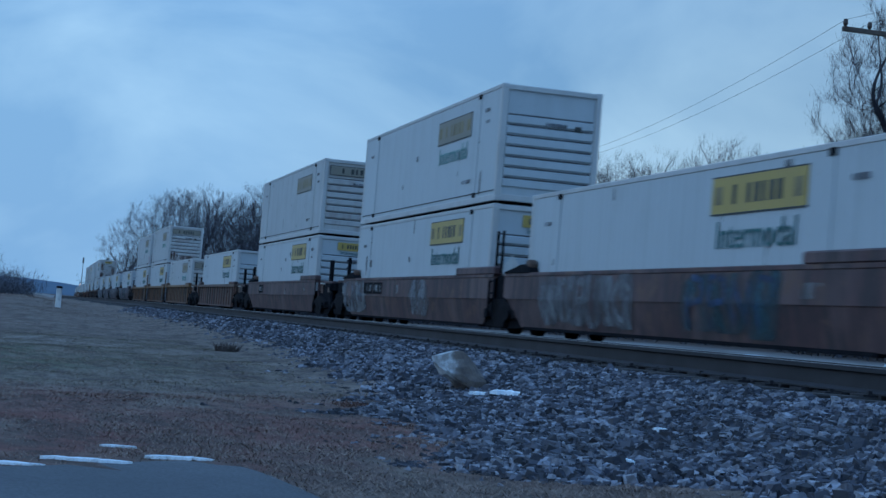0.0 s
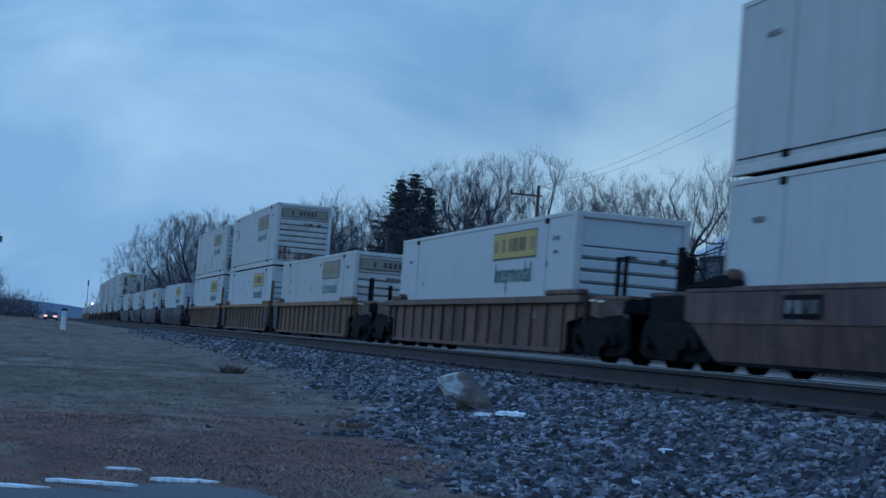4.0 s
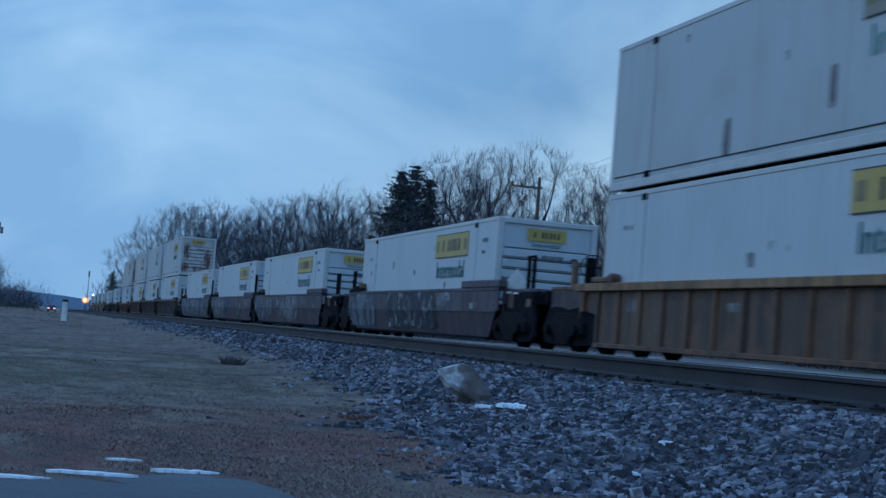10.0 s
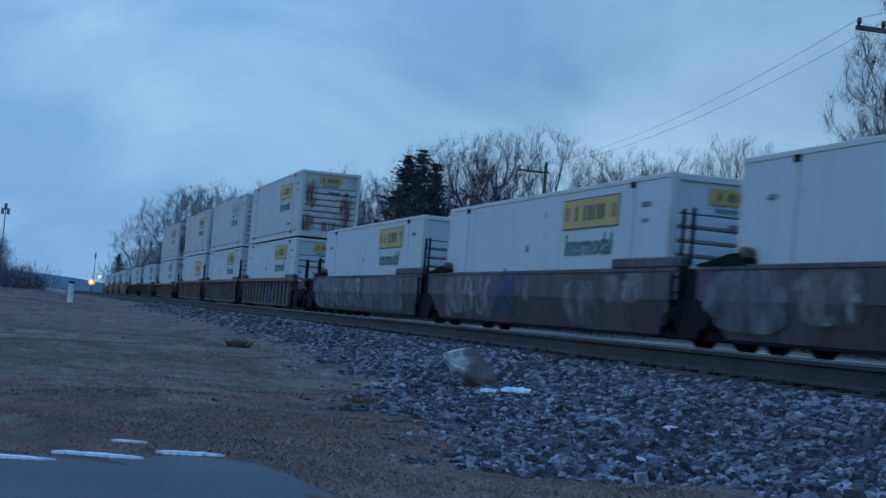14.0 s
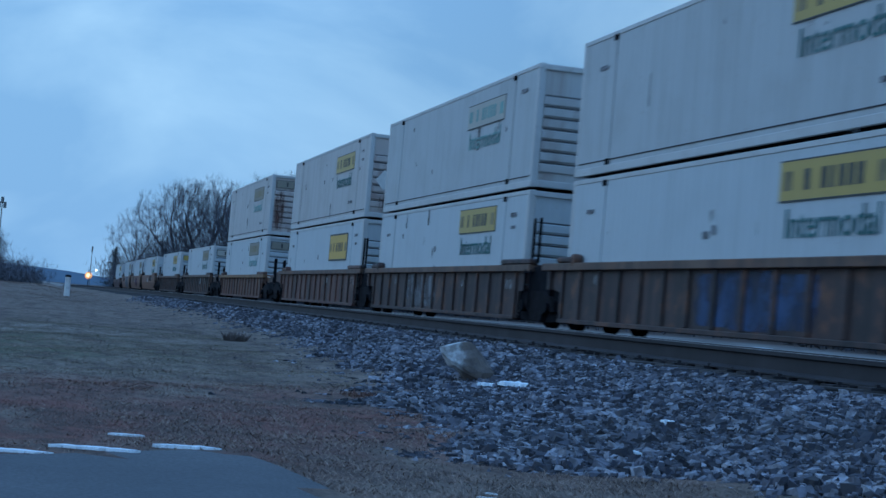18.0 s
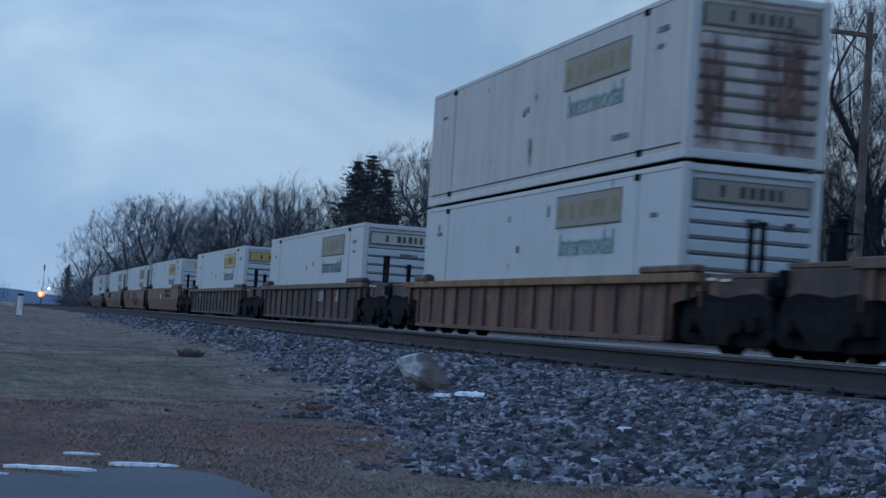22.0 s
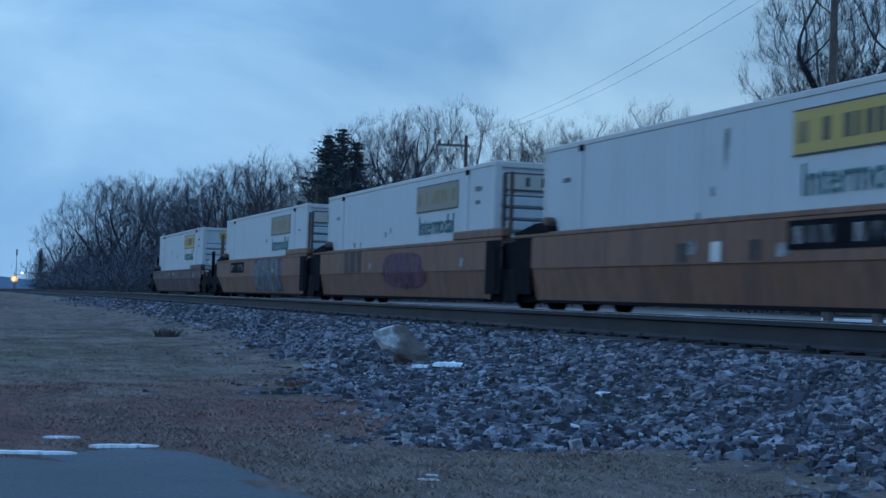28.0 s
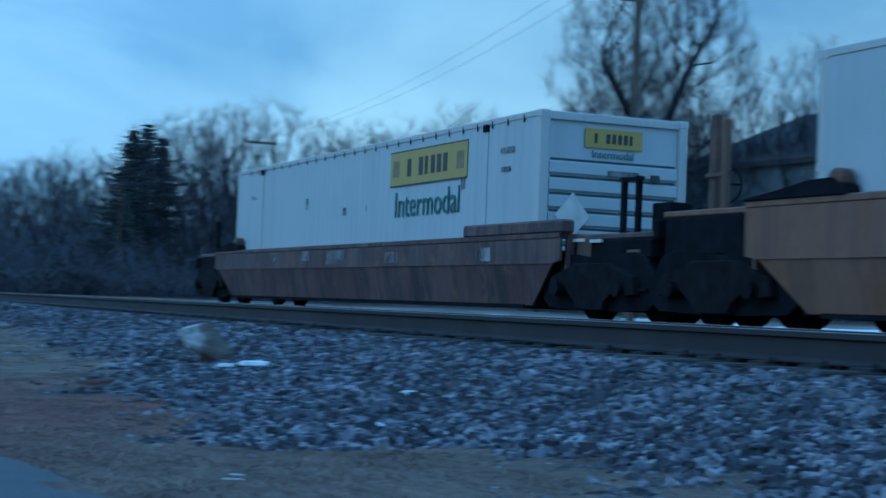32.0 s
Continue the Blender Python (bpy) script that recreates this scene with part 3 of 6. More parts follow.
def snow_patch(x, y, sx, sy, turn, label, seed, sz=0.05, lift=0.01):
    """A low mound of old snow with a ragged outline that thins out at both ends."""
    rng = random.Random(seed)
    bm = bmesh.new()
    n, rows = 26, []
    for i in range(n + 1):
        u = -1 + 2 * i / n
        rim = max(0.0, 1 - abs(u) ** 3) ** 0.7
        off = 0.45 * sy * noise.noise(Vector((u * 3.1 + seed * 7.3, seed, 0)))
        wide = [sy * rim * (0.62 + 0.75 * noise.noise(Vector((u * 5.3 + seed * 3.1, k * 9.0, 1)))) for k in (1, 2)]
        wide = [max(v, 0.04 * sy) for v in wide]
        tall = sz * rim * (0.75 + 0.5 * noise.noise(Vector((u * 4.0, seed, 3))))
        rows.append([bm.verts.new((u * sx + rng.uniform(-0.3, 0.3) * sx / n, off + v, z)) for v, z in ((-wide[0], -0.02), (-wide[0] * 0.8, tall * 0.55), (-wide[0] * 0.25, tall), (wide[1] * 0.35, tall * 0.95), (wide[1] * 0.8, tall * 0.5), (wide[1], -0.02))])
    for p, q in zip(rows, rows[1:]):
        for k in range(5):
            bm.faces.new((p[k], p[k + 1], q[k + 1], q[k]))
    ob = new("snow_patch", finish(bm, "snow_patch", SNOW))
    z = max(float(bed_z(np.array(float(x)), np.array(float(y)))), gz(x, y))
    ob.matrix_basis = pose(x, y, z + lift, 0, 0, turn)
    tagged(ob, label, "snow", "patches of old snow")


EDGE_SNOW = "strip of old white snow on the asphalt edge"
snow_patch(-7.22, -0.02, 0.24, 0.045, 84, EDGE_SNOW, 1, 0.007)
snow_patch(-7.46, 0.40, 0.20, 0.040, 82, EDGE_SNOW, 2, 0.007)
snow_patch(-7.78, 0.84, 0.16, 0.034, 88, EDGE_SNOW, 3, 0.007)
snow_patch(-8.4, 0.60, 0.09, 0.022, 84, "thin strip of snow in the grass", 4, 0.006)

# ---- ballast stones ----


def stone_shapes(count, seed):
    """Rough angular stones: arrays of corners of squashed, jittered cubes with a cut top."""
    rng = np.random.RandomState(seed)
    unit = np.array([(-1, -1, -1), (1, -1, -1), (1, 1, -1), (-1, 1, -1), (-0.8, -0.7, 1), (0.7, -0.8, 1), (0.8, 0.7, 1), (-0.7, 0.8, 1)], float) / 2
    v = unit[None] + rng.uniform(-0.20, 0.20, (count, 8, 3))
    v = v * rng.uniform(0.6, 1.25, (count, 1, 3)) * np.array([1.25, 1.0, 0.85])
    a, b = rng.uniform(0, math.tau, count), rng.uniform(-0.55, 0.55, count)
    ca, sa, cb, sb = np.cos(a)[:, None], np.sin(a)[:, None], np.cos(b)[:, None], np.sin(b)[:, None]
    x, y, z = v[..., 0], v[..., 1], v[..., 2]
    x, z = x * cb - z * sb, x * sb + z * cb
    return np.stack([x * ca - y * sa, x * sa + y * ca, z], -1)


STONE_FACES = np.array([(4, 5, 6, 7), (0, 1, 5, 4), (1, 2, 6, 5), (2, 3, 7, 6), (3, 0, 4, 7)])


def scatter(count, seed, x0, x1, reach0, reach1):
    """Places on the bed, d metres from the near track's middle."""
    rng = np.random.RandomState(seed)
    x = rng.uniform(x0, x1, count)
    d = rng.uniform(reach0, reach1, count)
    y = NEAR - d
    keep = d < bed_edge(x) - 0.15 + ragged(x, y) + rng.normal(0, 0.34, count)
    return x[keep], y[keep] + bend(x[keep])[0]


def loose_stones(name, label, count, seed, x0, x1, size, reach0=0.9, reach1=9.0):
    x, y = scatter(count, seed, x0, x1, reach0, reach1)
    n = len(x)
    rng = np.random.RandomState(seed + 1)
    v = stone_shapes(n, seed + 2) * (size * np.exp(rng.normal(0, 0.28, n)))[:, None, None]
    v += np.stack([x, y, bed_z(x, y) + size * rng.uniform(-0.05, 0.85, n)], -1)[:, None, :]
    f = (STONE_FACES[None] + (np.arange(n) * 8)[:, None, None]).reshape(-1, 4)
    me = bpy.data.meshes.new(name)
    me.from_pydata(v.reshape(-1, 3).tolist(), [], f.tolist())
    me.materials.append(STONE)
    ob = new(name, me)
    ob.parent = bed
    return tagged(ob, label, kind="stuff")


loose_stones("loose_ballast", "angular grey ballast stones", 72000, 11, -14, -4.5, 0.0355, 1.52, 5.9)
loose_stones("loose_ballast", "angular grey ballast stones", 52000, 21, -30, -14, 0.040, 1.52, 5.2)
loose_stones("loose_ballast", "angular grey ballast stones", 30000, 31, -70, -30, 0.050, 1.5, 3.6)


def single_stones():
    shapes = stone_shapes(12, 77)
    meshes = []
    for s in shapes:
        me = bpy.data.meshes.new("stone")
        me.from_pydata((s * 0.039).tolist(), [], STONE_FACES.tolist())
        me.materials.append(STONE)
        meshes.append(me)
    x, y = scatter(520, 5, -13, -5.5, 1.6, 4.4)
    rng = random.Random(8)
    for i in range(min(290, len(x))):
        ob = new("stone", meshes[i % 12])
        ob.parent = bed
        ob.matrix_basis = pose(float(x[i]), float(y[i]), float(bed_z(x[i], y[i])) + 0.03, 0, 0, rng.uniform(0, 360))


SNOW_LABEL = "patch of old snow on the ballast"
snow_patch(-12.55, 3.88, 0.15, 0.07, 62, SNOW_LABEL, 11, 0.028, 0.058)
snow_patch(-12.75, 3.72, 0.10, 0.05, 62, SNOW_LABEL, 15, 0.012, 0.06)
snow_patch(-9.2, 3.80, 0.045, 0.022, 68, SNOW_LABEL, 12, 0.010, 0.057)
snow_patch(-7.80, 3.03, 0.065, 0.034, 66, SNOW_LABEL, 13, 0.012, 0.060)
snow_patch(-6.4, 1.9, 0.045, 0.006, 62, "patch of old snow in dry grass", 14, 0.004, 0.004)
snow_patch(-6.55, 1.96, 0.03, 0.008, 50, "patch of old snow in dry grass", 16, 0.004, 0.004)

# ---- the track ----
TRACK_X0, TRACK_X1 = -900.0, 60.0
RAIL_PROFILE = [(-0.076, -0.186), (0.076, -0.186), (0.076, -0.174), (0.012, -0.150), (0.009, -0.045), (0.036, -0.034), (0.036, -0.004), (0.030, 0.0), (-0.030, 0.0), (-0.036, -0.004), (-0.036, -0.034), (-0.009, -0.045), (-0.012, -0.150), (-0.076, -0.174)]


RUN = [TRACK_X0 + 15.0 * i for i in range(65)]


def swept(bm, profile, xs):
    """An outline in y and z, carried along the bending line."""
    rings = []
    for x in xs:
        dy, dz = bend(x)
        rings.append([bm.verts.new((x, y + float(dy), z + float(dz))) for y, z in profile])
    n = len(profile)
    for a, b in zip(rings, rings[1:]):
        for i in range(n):
            j = (i + 1) % n
            bm.faces.new((a[i], a[j], b[j], b[i]))
    bm.faces.new(rings[0][::-1])
    bm.faces.new(rings[-1])


def track(y0, z0, label, first, count, far_count):
    tr = thing("railway_track", label, "track", "two parallel tracks", at=(0, y0, z0))
    for y in (-0.753, 0.753):
        bm = bmesh.new()
        swept(bm, RAIL_PROFILE, RUN)
        rail = part("rail", bm, RUSTY, tr, "rust-brown steel rail")
        rail.location = (0, y, 0)
        bm = bmesh.new()
        swept(bm, [(-0.026, 0.0005), (0.026, 0.0005), (0.026, 0.003), (-0.026, 0.003)], RUN)
        part("running_surface", bm, RAILTOP, rail, "polished bright rail head")
    rng = random.Random(3)
    for i in range(count):
        x = first - i * 0.5 + rng.uniform(-0.03, 0.03)
        tie = slab("tie", (0.23, 2.6, 0.18), TIE, tr, (x, rng.uniform(-0.05, 0.05) + float(bend(x)[0]), -0.300 + rng.uniform(-0.008, 0.008) + float(bend(x)[1])), bevel=0.012)
        for y in (-0.753, 0.753):
            slab("tie_plate", (0.19, 0.34, 0.02), RUSTY, tie, (0, y, 0.098))
            slab("spike", (0.03, 0.03, 0.03), RUSTY, tie, (0.05, y - 0.1, 0.118))
            slab("rail_anchor", (0.04, 0.15, 0.04), RUSTY, tie, (0.15, y, 0.09))
    bm = bmesh.new()
    for i in range(far_count):
        x = first - (count + i) * 0.5
        dy, dz = (float(v) for v in bend(x))
        box(bm, x - 0.115, x + 0.115, dy - 1.3, dy + 1.3, dz - 0.38, dz - 0.205)
    tagged(part("far_tie_row", bm, TIE, tr, "dark wooden ties"), kind="stuff")


track(NEAR, NEAR_Z, "empty near railway track with polished rail heads on wooden ties", -5.0, 140, 1200)
track(TRACK, 0.0, "railway track under the train, dark wooden ties", -10.0, 0, 1300)

# ---- the train: containers ----
BOX_L, BOX_W, BOX_H = 16.154, 2.591, 2.896
TRAIN = []


def lettering_mesh(text, size, material):
    key = ("text", text, size, material.name)
    if key not in MESHES:
        cu = bpy.data.curves.new("lettering", "FONT")
        cu.body, cu.size, cu.extrude, cu.align_x = text, size, 0.003, "CENTER"
        cu.resolution_u = 3
        ob = bpy.data.objects.new("lettering", cu)
        scene.collection.objects.link(ob)
        me = bpy.data.meshes.new_from_object(ob.evaluated_get(bpy.context.evaluated_depsgraph_get()))
        bpy.data.objects.remove(ob)
        me.materials.clear()
        me.materials.append(material)
        MESHES[key] = me
    return MESHES[key]


def letters(text, size, material, parent, at, turn, squash=1.0, label=""):
    ob = new("lettering", lettering_mesh(text, size, material))
    ob.parent = parent
    ob.matrix_basis = pose(*at, *turn)
    ob.scale = (squash, 1, 1)
    return tagged(ob, label)


def side_wall(bm, s):
    """A wall of shallow vertical corrugations on the side s (-1 or 1)."""
    y = s * (BOX_W / 2 - 0.012)
    pts, x, k = [], -0.16, 0
    while x > -BOX_L + 0.16:
        pts.append((x, y - s * 0.005 * (k % 4 in (1, 2))))
        x -= (0.17, 0.03, 0.05, 0.03)[k % 4]
        k += 1
    pts.append((-BOX_L + 0.16, y))
    for (xa, ya), (xb, yb) in zip(pts, pts[1:]):
        bm.faces.new([bm.verts.new(p) for p in ((xa, ya, 0.15), (xb, yb, 0.15), (xb, yb, BOX_H - 0.09), (xa, ya, BOX_H - 0.09))])


def lift_fitting(bm):
    box(bm, -0.09, 0.09, -0.03, 0.03, -0.06, 0.06)


def mark_row(name, n, width, height, seed, material, parent, at, turn=0.0):
    """Blocks that stand for trade lettering, one for each letter."""
    rng = random.Random(seed)
    w = width / (n * 1.28)
    for i in range(n):
        if i == 1:
            continue
        z1 = height / 2
        kind = rng.randint(0, 1)

        def block(bm):
            box(bm, -w * 0.42, w * (0.42 if kind else 0.20), -0.003, 0.003, -z1, z1)
        u = -width / 2 + (i + 0.5) * width / n
        ob = shared(name, (round(w, 3), height, kind), block, material, parent, (at[0] + u * math.cos(turn), at[1] + u * math.sin(turn), at[2]))
        ob.rotation_euler = (0, 0, turn)


def container(name_label, sign="yellow", word=True, ends="eight", front="long", paint=None, seed=0, diamond=False, cross=False, low=0.0, bold=False, framed=False, runs=()):
    """A long white freight box; x = 0 at its leading end, z = 0 at its floor."""
    paint = paint or WHITE
    end_paint = {WHITE_OLD: END_OLD, WHITE_STAINED: END_RUSTY}.get(paint, paint)
    c = thing("shipping_container", name_label, "container", "white containers of the train")
    rng = random.Random(seed)
    half = BOX_W / 2
    for s in (-1, 1):
        shared("side_wall", s, lambda bm: side_wall(bm, s), paint, c)
        slab("top_rail", (BOX_L - 0.3, 0.07, 0.10), RAIL_WHITE, c, (-BOX_L / 2, s * (half - 0.035), BOX_H - 0.05), bevel=0.012)
        slab("bottom_rail", (BOX_L - 0.3, 0.06, 0.16), RAIL_WHITE, c, (-BOX_L / 2, s * (half - 0.03), 0.08), bevel=0.012)
        slab("rail_seam", (BOX_L - 0.4, 0.02, 0.022), DARK_GAP, c, (-BOX_L / 2, s * (half - 0.012), 0.262))
        for x in (-1.98, -BOX_L + 1.98):
            post = slab("lifting_post", (0.16, 0.03, BOX_H - 0.26), paint, c, (x, s * (half - 0.010), BOX_H / 2 + 0.02), bevel=0.008)
            shared("lifting_lug", 0, lift_fitting, SOOT, post, (0, s * 0.004, BOX_H / 2 - 0.16))
            shared("lifting_lug", 1, lift_fitting, SOOT, post, (0, s * 0.004, -BOX_H / 2 + 0.20))

    def roof(bm):
        box(bm, -BOX_L + 0.05, -0.05, -half + 0.05, half - 0.05, BOX_H - 0.06, BOX_H - 0.015)
        for i in range(17):
            x = -0.9 - i * 0.9
            box(bm, x - 0.05, x + 0.05, -half + 0.15, half - 0.15, BOX_H - 0.016, BOX_H - 0.004)
    shared("roof", 0, roof, paint, c)
    shared("floor", 0, lambda bm: box(bm, -BOX_L + 0.05, -0.05, -half + 0.05, half - 0.05, 0.03, 0.14), SOOT, c)
    for x in (-0.09, -BOX_L + 0.09):
        for s in (-1, 1):
            slab("corner_post", (0.18, 0.16, BOX_H - 0.02), RAIL_WHITE, c, (x, s * (half - 0.08), BOX_H / 2), bevel=0.02)
            slab("corner_casting", (0.19, 0.17, 0.12), RAIL_WHITE, c, (x, s * (half - 0.082), BOX_H - 0.058), bevel=0.012)
            slab("corner_casting", (0.19, 0.17, 0.12), RAIL_WHITE, c, (x, s * (half - 0.082), 0.062), bevel=0.012)
    wall = shared("end_wall", 0, lambda bm: box(bm, -0.10, -0.06, -half + 0.14, half - 0.14, 0.12, BOX_H - 0.06), end_paint, c)
    slab("end_header", (0.10, BOX_W - 0.3, 0.13), RAIL_WHITE, c, (-0.055, 0, BOX_H - 0.075), bevel=0.012)
    slab("end_sill", (0.10, BOX_W - 0.3, 0.16), RAIL_WHITE, c, (-0.055, 0, 0.09), bevel=0.012)
    slab("rear_wall", (0.05, BOX_W - 0.3, BOX_H - 0.1), paint, c, (-BOX_L + 0.07, 0, BOX_H / 2))

    if ends == "eight":
        zs, tall = [0.198 + 0.262 * i for i in range(8)], 0.112
    else:
        zs, tall = [0.46 + 0.262 * i for i in range(7)], 0.112

    def ridge(bm):
        prism(bm, [(-0.062, -tall), (-0.016, -tall + 0.035), (-0.016, tall - 0.035), (-0.062, tall)], -half + 0.17, half - 0.17)
    for z in zs:
        rib = shared("end_rib", ends, ridge, end_paint, wall, (0, 0, z))
        # Dark strip above each rib: the shade in the groove, painted.
        slab("rib_groove", (0.012, BOX_W - 0.40, 0.034), GROOVE_SHADE, rib, (-0.052, 0, tall + 0.014))
    for s in (-1, 1):
        face = s * (half + 0.002)
        turn = (90, 0, 0) if s < 0 else (90, 0, 180)
        if sign != "none":
            mat, ink = {"yellow": (SIGN_YELLOW, BAR_OLIVE), "faded": (SIGN_FADED, BAR_OLIVE), "pale": (SIGN_PALE, INK_FADED)}[sign]
            mat, tall = (SIGN_GOLD, 0.92) if framed else (mat, 0.60)
            panel = slab("sign_panel", (3.45, 0.012, tall), mat, c, (-4.42, face, (1.98 if framed else 2.32) - low), "yellow sign panel" if sign == "yellow" else "faded yellow sign panel")
            mark_row("sign_mark", 7, 1.9, 0.32, seed % 3, INK if sign == "yellow" else ink, panel, (0, s * 0.008, 0), 0.0 if s < 0 else math.pi)
            for z in (-tall / 2 - 0.01, tall / 2 + 0.01):
                slab("sign_border", (3.47, 0.013, 0.06 if framed else 0.025), INK, panel, (0, 0, z))
            if framed:
                for x in (-1.73, 1.73):
                    slab("sign_border", (0.06, 0.014, tall + 0.06), INK, panel, (x, 0, 0))
            for x in (-1.45, 1.45):
                slab("scroll_mark", (0.30, 0.004, 0.30), ink, panel, (x, s * 0.008, 0))
        if word:
            letters("Intermodal", 0.66, INK_GREEN if sign == "yellow" or bold else INK_FADED, c, (-4.42, s * (half + 0.006), 1.44 - low), turn, 1.02, "dark green lettering")
        for x, z, w, h in ((-1.2, 2.35, 0.5, 0.10), (-1.2, 2.05, 0.34, 0.08), (-BOX_L + 1.25, 2.2, 0.45, 0.09), (-2.9, 0.62, 0.8, 0.10), (-8.6, 1.65, 0.16, 0.16)):
            if rng.random() < 0.75:
                slab("marking", (w, 0.004, h), SPRAY_GREY, c, (x + rng.uniform(-0.1, 0.1), face - s * 0.001, z))
    for i in range(7):
        w, h = rng.uniform(0.0, 0.2), rng.choice((0.05, 0.1, 0.1, 0.2, 0.6))
        slab("smudge", (round(w, 1) + 0.08, 0.003, round(h, 1) + 0.04), SMUDGE, c, (-rng.uniform(0.6, BOX_L - 0.6), -half + 0.004, rng.uniform(0.4, 2.7)))
    if low == 0.0 and seed == 21:
        for s in (-1, 1):
            for i in range(26):
                slab("roof_bow_end", (0.035, 0.010, 0.11), DARK_GAP, c, (-0.6 - i * 0.58, s * (half + 0.001), BOX_H - 0.10))
    if front == "long":
        plate = slab("front_sign", (0.012, 2.1, 0.34), SIGN_PALE if bold else {"yellow": SIGN_YELLOW, "faded": SIGN_FADED, "pale": SIGN_PALE, "none": SIGN_FADED}[sign], wall, (-0.02, 0, 2.46), "long sign panel across the end")
        mark_row("front_mark", 7, 1.25, 0.20, 20 + seed % 2, INK, plate, (0.008, 0, 0), math.pi / 2)
        for z in (-0.18, 0.18):
            slab("front_border", (0.013, 2.14, 0.035 if bold else 0.022), INK, plate, (0, 0, z))
        for y in (-1.06, 1.06):
            slab("front_border", (0.013, 0.03, 0.36), INK, plate, (0, y, 0))
    elif front == "short":
        plate = slab("front_sign", (0.012, 1.0, 0.30), SIGN_YELLOW, wall, (-0.03, -0.02, 2.52), "small yellow sign panel")
        mark_row("front_mark", 7, 0.72, 0.15, 20 + seed % 2, INK, plate, (0.008, 0, 0), math.pi / 2)
        letters("Intermodal", 0.17, INK_GREEN, wall, (-0.038, -0.02, 2.22), (90, 0, 90), 1.0)
    slab("number_plate", (0.01, 0.55, 0.11), SPRAY_GREY, wall, (-0.004, 0.15, 1.98))
    slab("plate", (0.012, 0.16, 0.12), INK, wall, (-0.004, 0.72, 1.95))
    if diamond:
        def quad(bm):
            prism(bm, [(-0.30, 0), (0, -0.36), (0.30, 0), (0, 0.36)], -0.006, 0.006)
        d = shared("placard", 0, quad, PLACARD, wall, (0.0, -0.72, 1.30), "pale diamond placard")
        d.rotation_euler = (0, 0, math.pi / 2)
    for y, z, w, h in runs:
        slab("rust_stain", (0.006, w, h), RUST_RUN, wall, (-0.010, y, z), "brown rust stain")
    if cross:
        for a in (40, -40):
            m = slab("spray_mark", (0.07, 0.006, 0.75), SPRAY_RED, c, (-0.35, -half - 0.004, 0.55), "red sprayed cross")
            m.rotation_euler = (0, radians(a), 0)
    return c


# ---- the train: well cars ----


def wheelset(parent, x):
    def build(bm):
        for y in (-0.75, 0.75):
            s = -1 if y < 0 else 1
            for r, a, b in ((0.46, -0.065, 0.065), (0.50, -0.095 * s, -0.068 * s)):
                lo, hi = min(a, b), max(a, b)
                ring = [(r * math.cos(k * math.tau / 24), r * math.sin(k * math.tau / 24)) for k in range(24)]
                prism(bm, ring, y + lo, y + hi)
        tube(bm, [(0, -1.05, 0), (0, 1.05, 0)], [0.08, 0.08], 10)
    return shared("wheelset", 0, build, SOOT, parent, (x, 0, 0.462), "dark steel wheels on an axle")


def truck(parent, x):
    """A two-axle bogie: cast side frames, bolster, springs, wheels."""
    def frame_side(bm):
        prism(bm, [(-1.25, 0.38), (-1.20, 0.62), (-0.95, 0.68), (-0.45, 0.82), (0.45, 0.82), (0.95, 0.68), (1.20, 0.62), (1.25, 0.38), (0.98, 0.36), (0.78, 0.50), (0.42, 0.30), (0.38, 0.16), (-0.38, 0.16), (-0.42, 0.30), (-0.78, 0.50), (-0.98, 0.36)], -0.09, 0.09)
    def bolster(bm):
        box(bm, -0.20, 0.20, -1.05, 1.05, 0.45, 0.72)
        tube(bm, [(0, 0, 0.70), (0, 0, 0.95)], [0.3, 0.3], 14)
    def spring(bm):
        for k in range(4):
            tube(bm, [(-0.2 + 0.13 * k, 0, 0.20), (-0.2 + 0.13 * k, 0, 0.44)], [0.055, 0.055], 8)
    # Added solid plate that makes each truck side read as one black mass.
    def dark_plate(bm):
        prism(bm, [(-1.64, 0.30), (-1.58, 0.66), (-1.40, 0.88), (-1.05, 0.97), (-0.55, 0.95), (0.0, 0.88), (0.55, 0.95), (1.05, 0.97), (1.40, 0.88), (1.58, 0.66), (1.64, 0.30), (1.42, 0.17), (0.45, 0.15), (-0.45, 0.15), (-1.42, 0.17)], -0.04, 0.04)
    def rigging(bm):
        tube(bm, [(-1.1, 0, 0.30), (1.1, 0, 0.30)], [0.035, 0.035], 6)
        for dx in (-0.36, 0.36):
            box(bm, dx - 0.05, dx + 0.05, -0.9, 0.9, 0.26, 0.42)
    base = shared("bogie", 0, bolster, SOOT, parent, (x, 0, 0))
    shared("brake_rigging", 0, rigging, SOOT, base)
    for y in (-1.26, 1.26):
        shared("side_guard", 0, dark_plate, SOOT, base, (0, y, 0), bevel=0.015)
    def cap(bm):
        tube(bm, [(0, -0.05, 0), (0, 0.05, 0)], [0.12, 0.10], 12)
    for s in (-1, 1):
        side = shared("side_frame", 0, frame_side, GRIMY, base, (0, s * 1.33, 0), bevel=0.015)
        shared("spring_nest", 0, spring, GRIMY, side, (0, s * 0.04, 0))
        for dx in (-0.89, 0.89):
            shared("bearing_cap", 0, cap, GRIMY, side, (dx, s * 0.13, 0.47))
    for dx in (-0.89, 0.89):
        wheelset(base, dx)
    return base


R0, R1 = 1.1, -17.25


